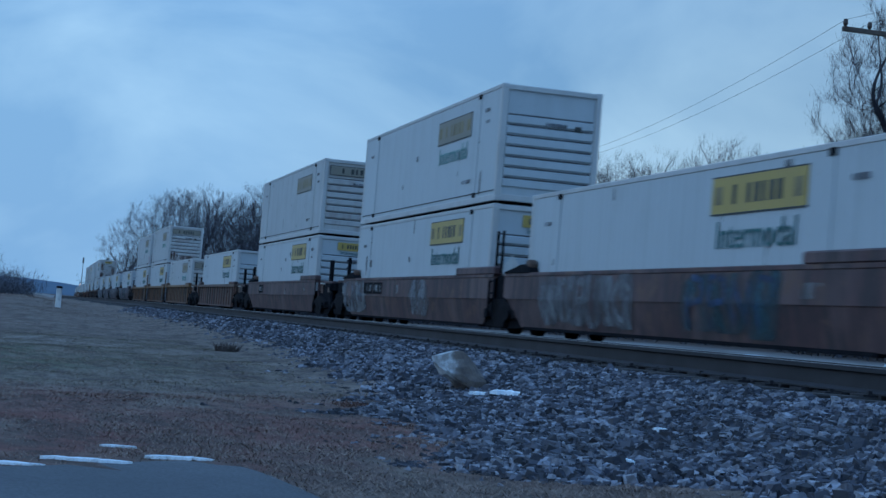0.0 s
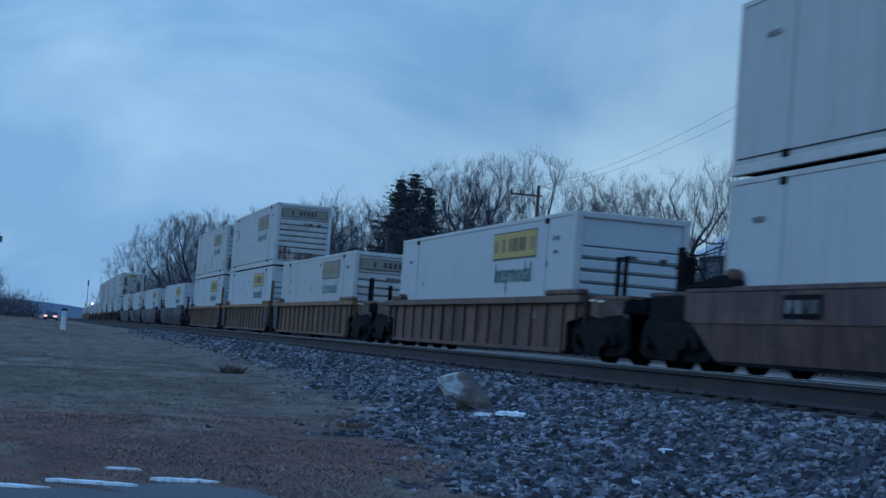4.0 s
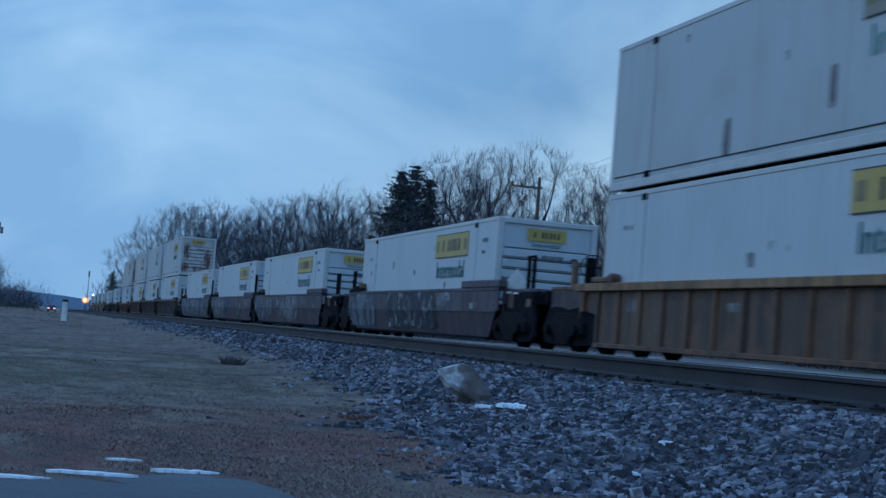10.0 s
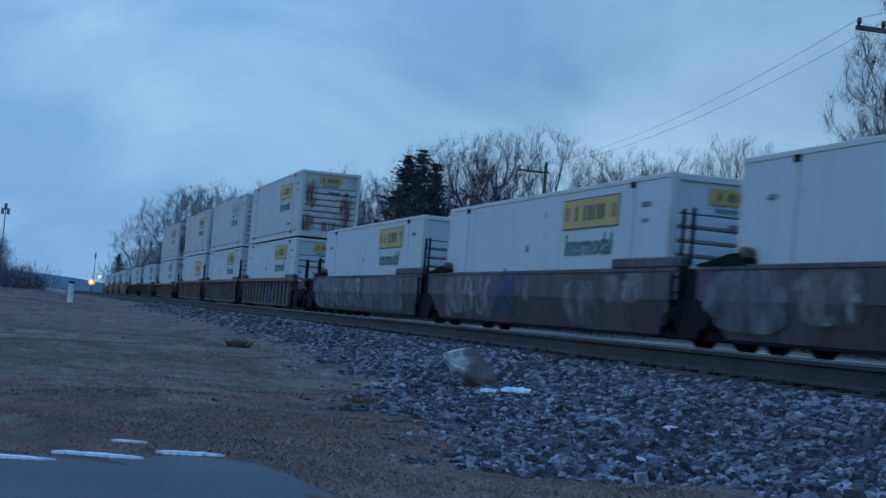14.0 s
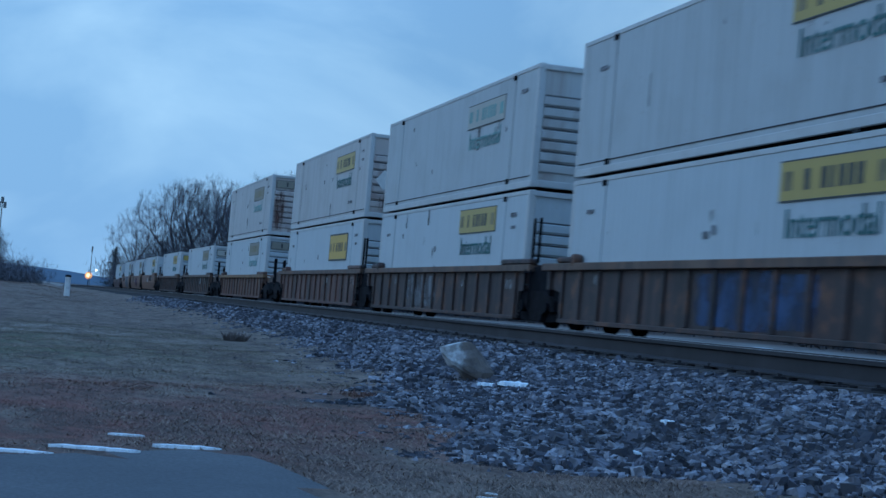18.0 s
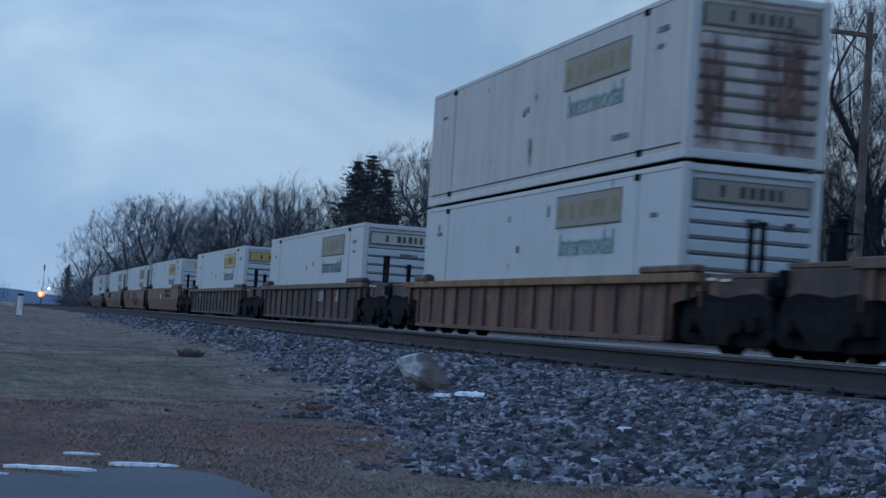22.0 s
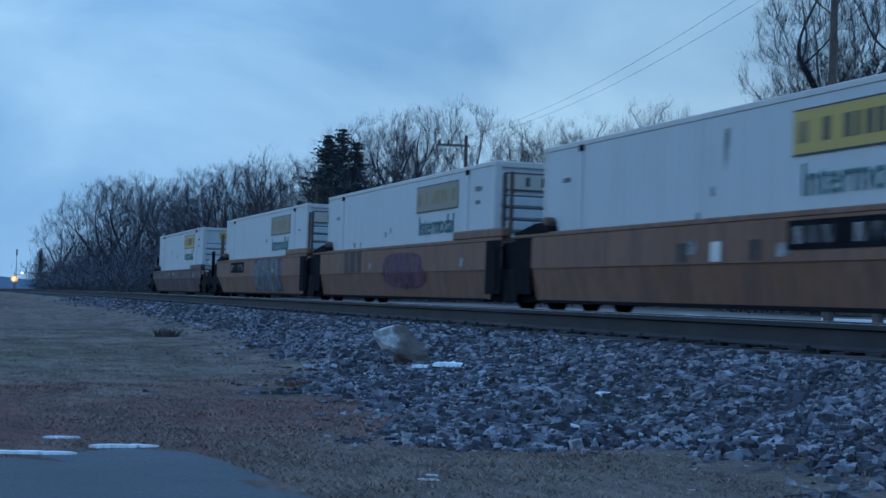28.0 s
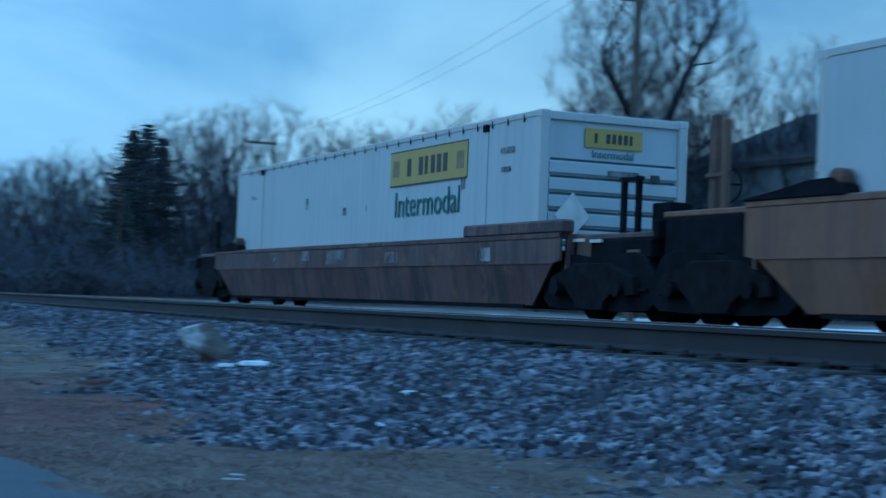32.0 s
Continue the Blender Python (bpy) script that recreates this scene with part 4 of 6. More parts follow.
def rung_ladder(parent, x, y, z0, z1, width, material, name="ladder"):
    def build(bm):
        for s in (-width / 2, width / 2):
            box(bm, s - 0.02, s + 0.02, -0.02, 0.02, 0, z1 - z0)
        n = int((z1 - z0) / 0.28)
        for i in range(1, n + 1):
            box(bm, -width / 2, width / 2, -0.012, 0.012, i * 0.28 - 0.015, i * 0.28 + 0.015)
    return shared(name, (z0, z1, width), build, material, parent, (x, y, z0))


def well_car(style, paint, front, rear, label, top=1.40, seed=0, chord_paint=None, patch=None):
    """One well unit; x = 0 at its load's leading end, z = 0 at the rail top. front and rear: 'free' or 'joint'."""
    car = thing("well_car", label, "rail car", "well cars of the train")
    rng = random.Random(seed)
    chord = 0.16
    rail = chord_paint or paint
    worn = SOOT if patch is None else patch
    for s in (-1, 1):
        if style == "ribbed":
            panel = shared("side_panel", (top, s), lambda bm: prism(bm, [(R0 - 0.15, top - chord), (R0 - 0.15, 0.92), (R0 - 1.06, 0.80), (R0 - 1.06, 0.20), (R1 + 1.06, 0.20), (R1 + 1.06, 0.80), (R1 + 0.15, 0.92), (R1 + 0.15, top - chord)], s * 1.36 - 0.02, s * 1.36 + 0.02), DIRTY_YELLOW if paint is YELLOW else paint, car)
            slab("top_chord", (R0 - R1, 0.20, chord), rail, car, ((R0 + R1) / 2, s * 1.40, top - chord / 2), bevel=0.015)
            slab("bottom_sill", (R0 - R1 - 2.4, 0.14, 0.09), paint, car, ((R0 + R1) / 2, s * 1.38, 0.20), bevel=0.01)
            n = 15
            for i in range(n):
                x = R0 - 1.25 + (R1 - R0 + 2.5) * i / (n - 1)
                slab("side_rib", (0.12, 0.06, top - chord - 0.25), paint, panel, (x, s * 1.405, (top - chord + 0.25) / 2), bevel=0.012)
            for x in (R0 - 0.42, R1 + 0.42):
                slab("end_gusset", (0.16, 0.12, 0.42), paint, panel, (x, s * 1.40, 1.06), bevel=0.012)
        else:
            def skin(bm):
                mid = 0.82
                prof_up = [(R0, top), (R0, 0.86), (R0 - 0.25, mid), (R1 + 0.25, mid), (R1, 0.86), (R1, top)]
                prism(bm, prof_up, s * 1.46 - 0.02, s * 1.46 + 0.02)
            def belly(bm):
                a = [(R0 - 0.25, 0.82), (R0 - 1.10, 0.20), (R1 + 1.10, 0.20), (R1 + 0.25, 0.82)]
                vs = []
                for x, z in a:
                    yy = 1.462 if z > 0.5 else 1.34
                    vs.append((x, yy, z))
                outer = [bm.verts.new((x, s * yy, z)) for x, yy, z in vs]
                inner = [bm.verts.new((x, s * (yy - 0.04), z)) for x, yy, z in vs]
                bm.faces.new(outer)
                bm.faces.new(inner[::-1])
                for i in range(4):
                    j = (i + 1) % 4
                    bm.faces.new((outer[j], outer[i], inner[i], inner[j]))
            shared("side_panel", (top, s), skin, paint, car)
            shared("belly_panel", (top, s), belly, paint, car)
            slab("top_chord", (R0 - R1, 0.17, 0.09), rail, car, ((R0 + R1) / 2, s * 1.41, top - 0.03), bevel=0.015)
            slab("bottom_sill", (R0 - R1 - 2.7, 0.12, 0.06), SOOT, car, ((R0 + R1) / 2, s * 1.31, 0.185))
        # thick end caps on the chord
        slab("chord_cap", (3.5, 0.22, 0.20), rail, car, (-0.55, s * 1.40, top + 0.10), bevel=0.03) if style == "smooth" else slab("chord_cap", (2.3, 0.22, 0.13), paint, car, (-0.02, s * 1.40, top + 0.065), bevel=0.03)
        def ramp_cap(bm):
            prism(bm, [(-0.12, 0.0), (-0.12, 0.03), (0.55, 0.10), (1.20, 0.19), (1.62, 0.20), (1.80, 0.10), (1.86, 0.0)], -0.12, 0.12)
        def drum(bm):
            tube(bm, [(0, -0.11, 0), (0, -0.08, 0), (0, 0.08, 0), (0, 0.11, 0)], [0.11, 0.14, 0.14, 0.11], 14)
        if style == "smooth":
            shared("chord_ramp", 0, ramp_cap, SOOT, car, (R1 + 0.10, s * 1.40, top + 0.004), "dark ramp on the chord end", bevel=0.012)
            shared("guide", 0, drum, CHORD_RUST, car, (R1 + 1.72, s * 1.40, top + 0.17))
        else:
            slab("chord_cap", (1.05, 0.22, 0.12), paint, car, (R1 + 1.55, s * 1.40, top + 0.062), bevel=0.03)
            shared("guide", 0, drum, paint, car, (R1 + 2.02, s * 1.40, top + 0.05))
        # stencils and plates
        for i in range(4):
            if rng.random() < (0.8 if style == "smooth" else 0.35):
                slab("stencil", (rng.uniform(0.25, 0.7), 0.006, rng.uniform(0.14, 0.26)), STENCIL, car, (-1.5 - i * 4 + rng.uniform(-1, 1), s * 1.486 if style == "smooth" else s * 1.384, rng.uniform(0.95, 1.1)))
    for x in (R0 - 0.03, R1 + 0.03):
        slab("end_bulkhead", (0.06, 2.72, top - 0.55), paint, car, (x, 0, (top + 0.55) / 2))
    for x in (0.05, -BOX_L - 0.05):
        slab("well_end", (0.05, 2.66, 0.80), SOOT, car, (x, 0, 0.58))
    for x0 in (0.05, R1):
        slab("truck_cover", (R0 - 0.05, 2.66, 0.05), SOOT, car, (x0 + (R0 - 0.05) / 2, 0, 0.99))
    if patch is not None:
        for end, kind in ((1, front), (-1, rear)):
            if kind == "joint":
                for s in (-1, 1):
                    x_end = R0 if end > 0 else R1
                    z0 = 0.30 if style == "smooth" else 0.26
                    slab("patch_panel", (1.0, 0.03, top - z0 - 0.02), patch, car, (x_end - end * (0.52 if style == "smooth" else 1.10), s * (1.475 if style == "smooth" else 1.46), (top + z0) / 2), "dark patch panel at the joint", bevel=0.006)
    slab("well_floor", (R0 - R1 - 2.6, 2.60, 0.06), SOOT, car, ((R0 + R1) / 2, 0, 0.21))
    for i in range(7):
        slab("floor_beam", (0.22, 2.66, 0.10), SOOT, car, (-1.2 - i * 2.3, 0, 0.215))
    for end, kind in ((1, front), (-1, rear)):
        x_end = R0 if end > 0 else R1
        if kind == "free":
            sill = slab("draft_sill", (2.35, 0.7, 0.42), SOOT, car, (x_end + end * 1.18, 0, 0.95), bevel=0.02)
            slab("end_deck", (2.25, 2.5, 0.08), paint, car, (x_end + end * 1.13, 0, top - 0.06), bevel=0.015)
            for s in (-1, 1):
                slab("platform_side", (2.2, 0.10, 0.50), DARKBROWN if style == "ribbed" else SOOT, car, (x_end + end * 1.11, s * 1.20, top - 0.35), bevel=0.02)
            slab("end_beam", (0.14, 2.7, 0.26), SOOT, car, (x_end + end * 2.28, 0, top - 0.25), bevel=0.02)
            slab("coupler", (0.75, 0.26, 0.28), SOOT, sill, (end * 1.42, 0, -0.08), bevel=0.05)
            truck(car, x_end + end * 0.80)
            for s in (-1, 1):
                slab("step", (0.40, 0.14, 0.04), SOOT, car, (x_end + end * 2.05, s * 1.27, 0.46))
                slab("step_hanger", (0.40, 0.04, 0.50), SOOT, car, (x_end + end * 2.05, s * 1.20, 0.72))
            if end > 0:
                for x in (1.25, 1.65):
                    slab("handrail_post", (0.08, 0.08, 0.80), SOOT, car, (x_end + x, -1.15, top + 0.36), bevel=0.01)
                slab("handrail", (0.62, 0.05, 0.05), SOOT, car, (x_end + 1.45, -1.15, top + 0.72))
                for x, z, w in ((0.35, top - 0.28, 0.42), (1.75, top - 0.42, 0.34)):
                    slab("placard_plate", (w, 0.012, w * 0.95), CHORD_RUST, car, (x_end + x, -1.262, z), "worn square plate")
                slab("air_hose", (0.05, 0.05, 0.45), PLACARD if seed % 2 else SOOT, car, (x_end + 2.42, -0.45, 0.72), bevel=0.02)
                slab("brake_stand", (0.14, 0.22, 1.05), SOOT, car, (x_end + 1.5, 0.25, 1.70), bevel=0.02)
                if seed == 21:
                    slab("end_box", (0.50, 0.34, 0.42), SOOT, car, (x_end + 1.95, -0.80, top + 0.18), "dark equipment box", bevel=0.02)
                for x, z in ((0.20, top - 0.10), (0.72, top - 0.12)):
                    slab("grab_iron", (0.34, 0.03, 0.045), PLACARD, car, (x_end + x, -1.275, z), "pale grab iron")
                wheel = shared("brake_wheel", 0, lambda bm: (tube(bm, [(0.0, 0.28 * math.cos(k * math.tau / 20), 0.28 * math.sin(k * math.tau / 20)) for k in range(21)], [0.016] * 21, 5, False), box(bm, -0.012, 0.012, -0.28, 0.28, -0.015, 0.015), box(bm, -0.012, 0.012, -0.015, 0.015, -0.28, 0.28)), SOOT, car, (x_end + 1.60, 0.25, 2.0))
            else:
                post, tall = (CHORD_RUST, 1.30) if paint is OCHRE else (paint if paint is YELLOW else worn, 0.90 if style == "smooth" else 0.62)
                slab("handrail_post", (0.16, 0.10, tall), post, car, (x_end - 1.35, -1.05, top + tall / 2 - 0.10), bevel=0.015)
                slab("handrail_post", (0.10, 0.08, tall - 0.12), post, car, (x_end - 0.95, -1.15, top + tall / 2 - 0.14), bevel=0.015)
                slab("handrail", (0.55, 0.05, 0.05), post, car, (x_end - 1.15, -1.12, top + 0.42))
        else:
            slab("joint_sill", (0.9, 0.8, 0.40), SOOT, car, (x_end + end * 0.05, 0, 0.93), bevel=0.02)
            slab("joint_cover", (0.62, 2.5, 0.10), rail, car, (x_end + end * 0.20, 0, top - 0.12), bevel=0.02)
            slab("joint_side", (0.75, 0.16, 0.72), SOOT, car, (x_end + end * 0.08, -1.30, 1.02), bevel=0.02)
            if end > 0:
                truck(car, x_end + 0.47)
                for x in (0.10, 0.55):
                    tall = 1.30 if paint is OCHRE else 1.0
                    slab("handrail_post", (0.13 if paint is OCHRE else 0.06, 0.06, tall), DARKBROWN if paint is OCHRE else SOOT if paint is not YELLOW else paint, car, (x_end - 0.3 + x, -1.38, top + tall / 2 + 0.05), bevel=0.01)
                rung_ladder(car, x_end - 0.05, -1.50, 0.40, 1.30, 0.40, rail if paint is YELLOW else SOOT)
    return car


def skin_y(z, y):
    """Where the near side of a car lies at a height: smooth cars lean in below the waist."""
    if y > -1.45:
        return y
    return y if z > 0.82 else y + (0.82 - z) / 0.62 * 0.119


def stroke_path(rng, cx, cz, w, h):
    """The line of one sprayed figure in its cell: stems, bows, hooks and zigzags."""
    kind = rng.randint(0, 5)
    j = lambda v: v * rng.uniform(0.85, 1.1)
    if kind == 0:
        pts = [(-0.35, -0.5), (-0.30, 0.5), (0.30, 0.42), (0.32, 0.05), (-0.28, -0.02)]
    elif kind == 1:
        pts = [(0.35, 0.42), (-0.20, 0.5), (-0.34, 0.12), (0.22, -0.02), (0.30, -0.40), (-0.36, -0.48)]
    elif kind == 2:
        pts = [(0.5 * math.cos(0.6 + 5.2 * i / 9) * 0.8, 0.5 * math.sin(0.6 + 5.2 * i / 9)) for i in range(10)]
    elif kind == 3:
        pts = [(-0.36, -0.5), (-0.30, 0.48), (0.26, -0.44), (0.36, 0.5)]
    elif kind == 4:
        pts = [(-0.38, 0.5), (-0.34, -0.46), (0.30, -0.50), (0.40, -0.1)]
    else:
        pts = [(-0.05, -0.52), (0.02, 0.50), (-0.34, 0.1), (0.40, 0.02)]
    out = []
    for (xa, za), (xb, zb) in zip(pts, pts[1:]):
        for i in range(4):
            out.append((cx + j(xa + (xb - xa) * i / 4) * w, cz + (za + (zb - za) * i / 4) * h))
    out.append((cx + pts[-1][0] * w, cz + pts[-1][1] * h))
    return out


def graffiti(car, x0, x1, z0, z1, fill, line, seed, y=-1.49, strokes=6, name="graffiti", letters_wide=0.9, square=False):
    """Sprayed paint on a car's side: ragged fields of one colour and painted strokes of another."""
    rng = random.Random(seed)
    if fill:
        blobs = max(1, int((x1 - x0) / letters_wide))
        w = (x1 - x0) / blobs
        for k in range(blobs):
            bm = bmesh.new()
            cx, cz = x0 + (k + 0.5) * w, (z0 + z1) / 2
            lean, off = rng.uniform(-0.15, 0.15), 0.0012 * (k % 3)
            rx, rz = w * rng.uniform(0.50, 0.66), (z1 - z0) / 2 * rng.uniform(0.86, 1.04)
            prev = None
            for i in range(15):
                u = -1 + i / 7
                z = min(max(cz + u * rz, 0.22), z1 + 0.02)
                half = rx * (0.95 if square else max(0.35, 1 - abs(u) ** 5 * 0.45))
                yy = skin_y(z, y) - off
                wob = [1 + 0.22 * noise.noise(Vector((seed * 3.7 + k + s, u * 2.2, 0))) + rng.uniform(-0.05, 0.05) for s in (0, 40)]
                cur = [bm.verts.new((cx + lean * u - half * wob[0], yy, z)), bm.verts.new((cx + lean * u + half * wob[1], yy, z))]
                if prev and z > prev[0].co.z + 0.001:
                    bm.faces.new((prev[0], prev[1], cur[1], cur[0]))
                    prev = cur
                elif not prev:
                    prev = cur
            part(name, bm, fill, car, "sprayed graffiti field")
    if line:
        w = (x1 - x0) / strokes
        for k in range(strokes):
            bm = bmesh.new()
            h = (z1 - z0) * rng.uniform(0.66, 0.9)
            path = stroke_path(rng, x0 + (k + 0.5) * w, (z0 + z1) / 2, min(w * 1.05, 1.5), h)
            th, prev = rng.uniform(0.05, 0.085), None
            for i, (px, pz) in enumerate(path):
                (xa, za), (xb, zb) = path[max(i - 1, 0)], path[min(i + 1, len(path) - 1)]
                n = Vector((zb - za, xa - xb)).normalized() * th * rng.uniform(0.8, 1.15)
                cur = [bm.verts.new((px + s * n.x, skin_y(pz + s * n.y, y) - 0.006, min(max(pz + s * n.y, 0.22), z1 + 0.03))) for s in (-1, 1)]
                if prev:
                    bm.faces.new((prev[0], prev[1], cur[1], cur[0]))
                prev = cur
            part("graffiti_stroke", bm, line, car, "sprayed graffiti stroke")


def tagline(car, x, z, n, w, h, mat, y=-1.49):
    """A row of plain bars for a painted mark."""
    for i in range(n):
        slab("painted_mark", (w * 0.7, 0.006, h), mat, car, (x + i * w, y, z))


def rides(ob, x, z):
    """Remember a thing of the train: where its leading end is at the start, and its height."""
    ob.matrix_basis = on_line(x, TRACK, z)
    TRAIN.append((ob, x, z))
    return ob


FLOOR_Z, UPPER_Z = 0.29, 3.258
SMOOTH_M = "smooth-sided maroon well car with graffiti and soot"
RIB_Y = "weathered yellow rib-sided well car"
DARK_G = "smooth dark maroon well car covered in graffiti"
RIB_B = "rust-brown rib-sided well car"
OCHRE_L = "smooth ochre-yellow well car"


def make_train():
    w = {}
    def unit(key, x, *args, **kw):
        w[key] = rides(well_car(*args, **kw), x, 0)
    unit("a", -19.6, "smooth", MAROON, "joint", "joint", SMOOTH_M, 1.40, 1)
    unit("b", -38.9, "smooth", MAROON, "joint", "free", SMOOTH_M, 1.40, 2)
    unit("c", -62.9, "smooth", MAROON, "free", "free", "smooth-sided maroon well car with a pale patch", 1.40, 3)
    unit("d", -86.8, "ribbed", BROWN, "free", "free", RIB_B, 1.36, 4, CHORD_RUST)
    unit("e", -110.5, "ribbed", YELLOW, "free", "joint", RIB_Y, 1.42, 5, CHORD_ORANGE_LIT, DARKBLUE)
    unit("f", -130.0, "ribbed", YELLOW, "joint", "joint", RIB_Y, 1.42, 6, CHORD_ORANGE_LIT, DARKBLUE)
    unit("g", -149.4, "ribbed", YELLOW, "joint", "free", RIB_Y, 1.42, 7, CHORD_ORANGE_LIT, DARKBLUE)
    unit("h", -173.35, "smooth", DARKRED, "free", "free", DARK_G, 1.40, 8)
    unit("i", -197.1, "smooth", DARKRED, "free", "joint", DARK_G, 1.40, 9)
    unit("j", -216.3, "smooth", DARKRED, "joint", "joint", DARK_G, 1.40, 10)
    unit("k", -235.6, "smooth", DARKRED, "joint", "free", DARK_G, 1.40, 11)
    unit("l", -259.3, "ribbed", DARKBROWN, "free", "joint", RIB_B, 1.42, 12, CHORD_RUST)
    unit("m", -278.6, "ribbed", DARKBROWN, "joint", "joint", RIB_B, 1.42, 13, CHORD_RUST)
    unit("n", -297.8, "ribbed", BROWN, "joint", "free", RIB_B, 1.42, 14, CHORD_RUST)
    unit("o", -321.1, "ribbed", REDBROWN, "free", "free", "red-brown rib-sided well car", 1.30, 15, CHORD_ORANGE_LIT)
    unit("p", -344.5, "ribbed", DARKBROWN, "free", "free", "dark brown rib-sided well car", 1.36, 16, CHORD_RUST)
    unit("q", -367.4, "ribbed", DARKBROWN, "free", "free", "dark brown rib-sided well car", 1.36, 17, CHORD_RUST)
    unit("r", -390.8, "smooth", OCHRE, "free", "joint", OCHRE_L, 1.50, 18, None, SOOT)
    unit("s", -410.0, "smooth", OCHRE, "joint", "joint", "smooth ochre-yellow well car with a purple graffiti blot", 1.50, 19, None, SOOT)
    unit("t", -429.4, "smooth", OCHRE, "joint", "free", "smooth ochre-yellow well car with a grey graffiti patch", 1.50, 20, None, SOOT)
    unit("u", -452.5, "smooth", MAROON, "free", "free", "plain maroon well car at the end of the train", 1.26, 21)
    # paint on the cars
    graffiti(w["a"], -14.5, -9.0, 0.28, 1.36, SPRAY_GREY, SILVER, 1, strokes=5)
    graffiti(w["a"], -6.6, -3.0, 0.28, 1.36, SPRAY_TEAL, SPRAY_BLUE, 2, strokes=4)
    graffiti(w["b"], -7.2, -5.4, 0.28, 1.36, SPRAY_GREY, SILVER, 3, strokes=2)
    graffiti(w["b"], -16.9, -13.9, 0.30, 1.38, SPRAY_PALE, SPRAY_SLATE, 5, strokes=3, letters_wide=1.6)
    for key, x in (("b", -13.15), ("b", -11.75), ("c", -12.9)):
        plate = slab("number_board", (1.25, 0.010, 0.36), SOOT, w[key], (x, -1.487, 1.08), "black framed number board")
        for i in range(4):
            slab("board_mark", (0.20, 0.006, 0.20), STENCIL, plate, (-0.42 + i * 0.28, -0.006, 0))
    graffiti(w["h"], -16.7, -13.3, 0.26, 1.38, SPRAY_SLATE, None, 6, letters_wide=4, square=True)
    graffiti(w["h"], -11.2, -5.0, 0.26, 1.38, SPRAY_NAVY, SILVER, 7, strokes=8, letters_wide=2.1, square=True)
    graffiti(w["h"], -4.8, -3.4, 0.95, 1.30, SPRAY_GREY, SILVER, 34, strokes=2)
    graffiti(w["i"], -13.3, -11.5, 0.45, 1.34, SPRAY_GREY, SILVER, 8, strokes=3)
    graffiti(w["i"], -10.2, -9.4, 0.85, 1.34, SPRAY_GREY, None, 9)
    graffiti(w["i"], -9.2, -7.9, 0.40, 1.20, SPRAY_GREY, SILVER, 33, strokes=1)
    graffiti(w["i"], -7.5, -4.8, 0.26, 1.38, SPRAY_PALE, SPRAY_GREY, 10, strokes=2, letters_wide=3)
    graffiti(w["i"], -3.4, -2.5, 0.90, 1.32, SPRAY_GREY, None, 35)
    graffiti(w["i"], -16.4, -14.2, 0.35, 1.30, SPRAY_SLATE, None, 36, letters_wide=3)
    graffiti(w["k"], -16.4, -1.4, 0.26, 1.38, SPRAY_SLATE, None, 14, letters_wide=3, square=True)
    graffiti(w["k"], -14.8, -3.0, 0.50, 1.34, None, SILVER, 15, strokes=8)
    graffiti(w["j"], -15.4, -10.6, 0.28, 1.36, SPRAY_GREY, SILVER, 11, strokes=6)
    graffiti(w["j"], -10.3, -8.9, 0.40, 1.36, SPRAY_BLUE, None, 12)
    graffiti(w["j"], -8.6, -7.6, 0.7, 1.30, SPRAY_GREY, None, 31)
    graffiti(w["j"], -2.6, -0.6, 0.75, 1.30, SPRAY_GREY, SILVER, 32, strokes=2)
    graffiti(w["j"], -5.0, -3.2, 0.28, 1.20, SPRAY_GREY, None, 13)
    graffiti(w["l"], -8.8, -4.6, 0.28, 1.22, SPRAY_BLUE, None, 16, y=-1.385, letters_wide=1.4, square=True)
    graffiti(w["m"], -11.5, -8.0, 0.28, 1.20, SPRAY_GREY, None, 17, y=-1.385)
    graffiti(w["s"], -8.2, -5.0, 0.40, 1.34, SPRAY_PURPLE, SPRAY_PURPLE, 18, strokes=1, letters_wide=4)
    graffiti(w["t"], -7.9, -3.5, 0.26, 1.46, SPRAY_SLATE, None, 19, letters_wide=5, square=True)
    graffiti(w["t"], -7.0, -4.2, 0.85, 1.12, None, STENCIL, 41, strokes=3)
    tagline(w["s"], -12.75, 1.13, 3, 0.72, 0.58, DARKBROWN)
    for key, x in (("r", -4.4), ("t", -12.1)):
        plate = slab("number_board", (3.0, 0.008, 0.40), SOOT, w[key], (x, -1.487, 1.18), "black framed number board with pale marks")
        for i in range(7):
            if i != 3:
                slab("board_mark", (0.28, 0.006, 0.24), STENCIL, plate, (-1.2 + i * 0.4, -0.006, 0))
    for x, m in ((-6.85, DARKBROWN), (-8.10, PLACARD), (-9.30, DARKBROWN)):
        slab("data_plate", (0.34, 0.010, 0.30), m, w["r"], (x, -1.487, 1.0), "small square plate")
    slab("data_plate", (1.0, 0.010, 0.26), STENCIL, w["u"], (-8.5, -1.487, 1.02), "pale worn lettering")
    for key, x, wide in (("p", -5.2, 1.0), ("p", -2.6, 0.45), ("q", -7.8, 0.55), ("q", -5.8, 0.55)):
        slab("data_plate", (wide, 0.010, 0.34), STENCIL, w[key], (x, -1.43, 0.95), "pale stencilled panel")
    # containers in the wells
    W1 = "white container with a yellow sign panel, in a rail car well"
    def load(x, **kw):
        lab = kw.pop("label", W1)
        rides(container(lab, **kw), x, FLOOR_Z)
    load(-19.6, seed=1, front="short")
    load(-38.9, seed=2, front="short", diamond=True)
    load(-62.9, seed=3, front="short")
    load(-86.8, seed=4, front="none")
    load(-110.5, seed=5, sign="faded", front="long", paint=WHITE_OLD, label="greyish white container with a faded sign, in a rail car well")
    load(-130.0, seed=6, front="none")
    load(-149.4, seed=7, front="short")
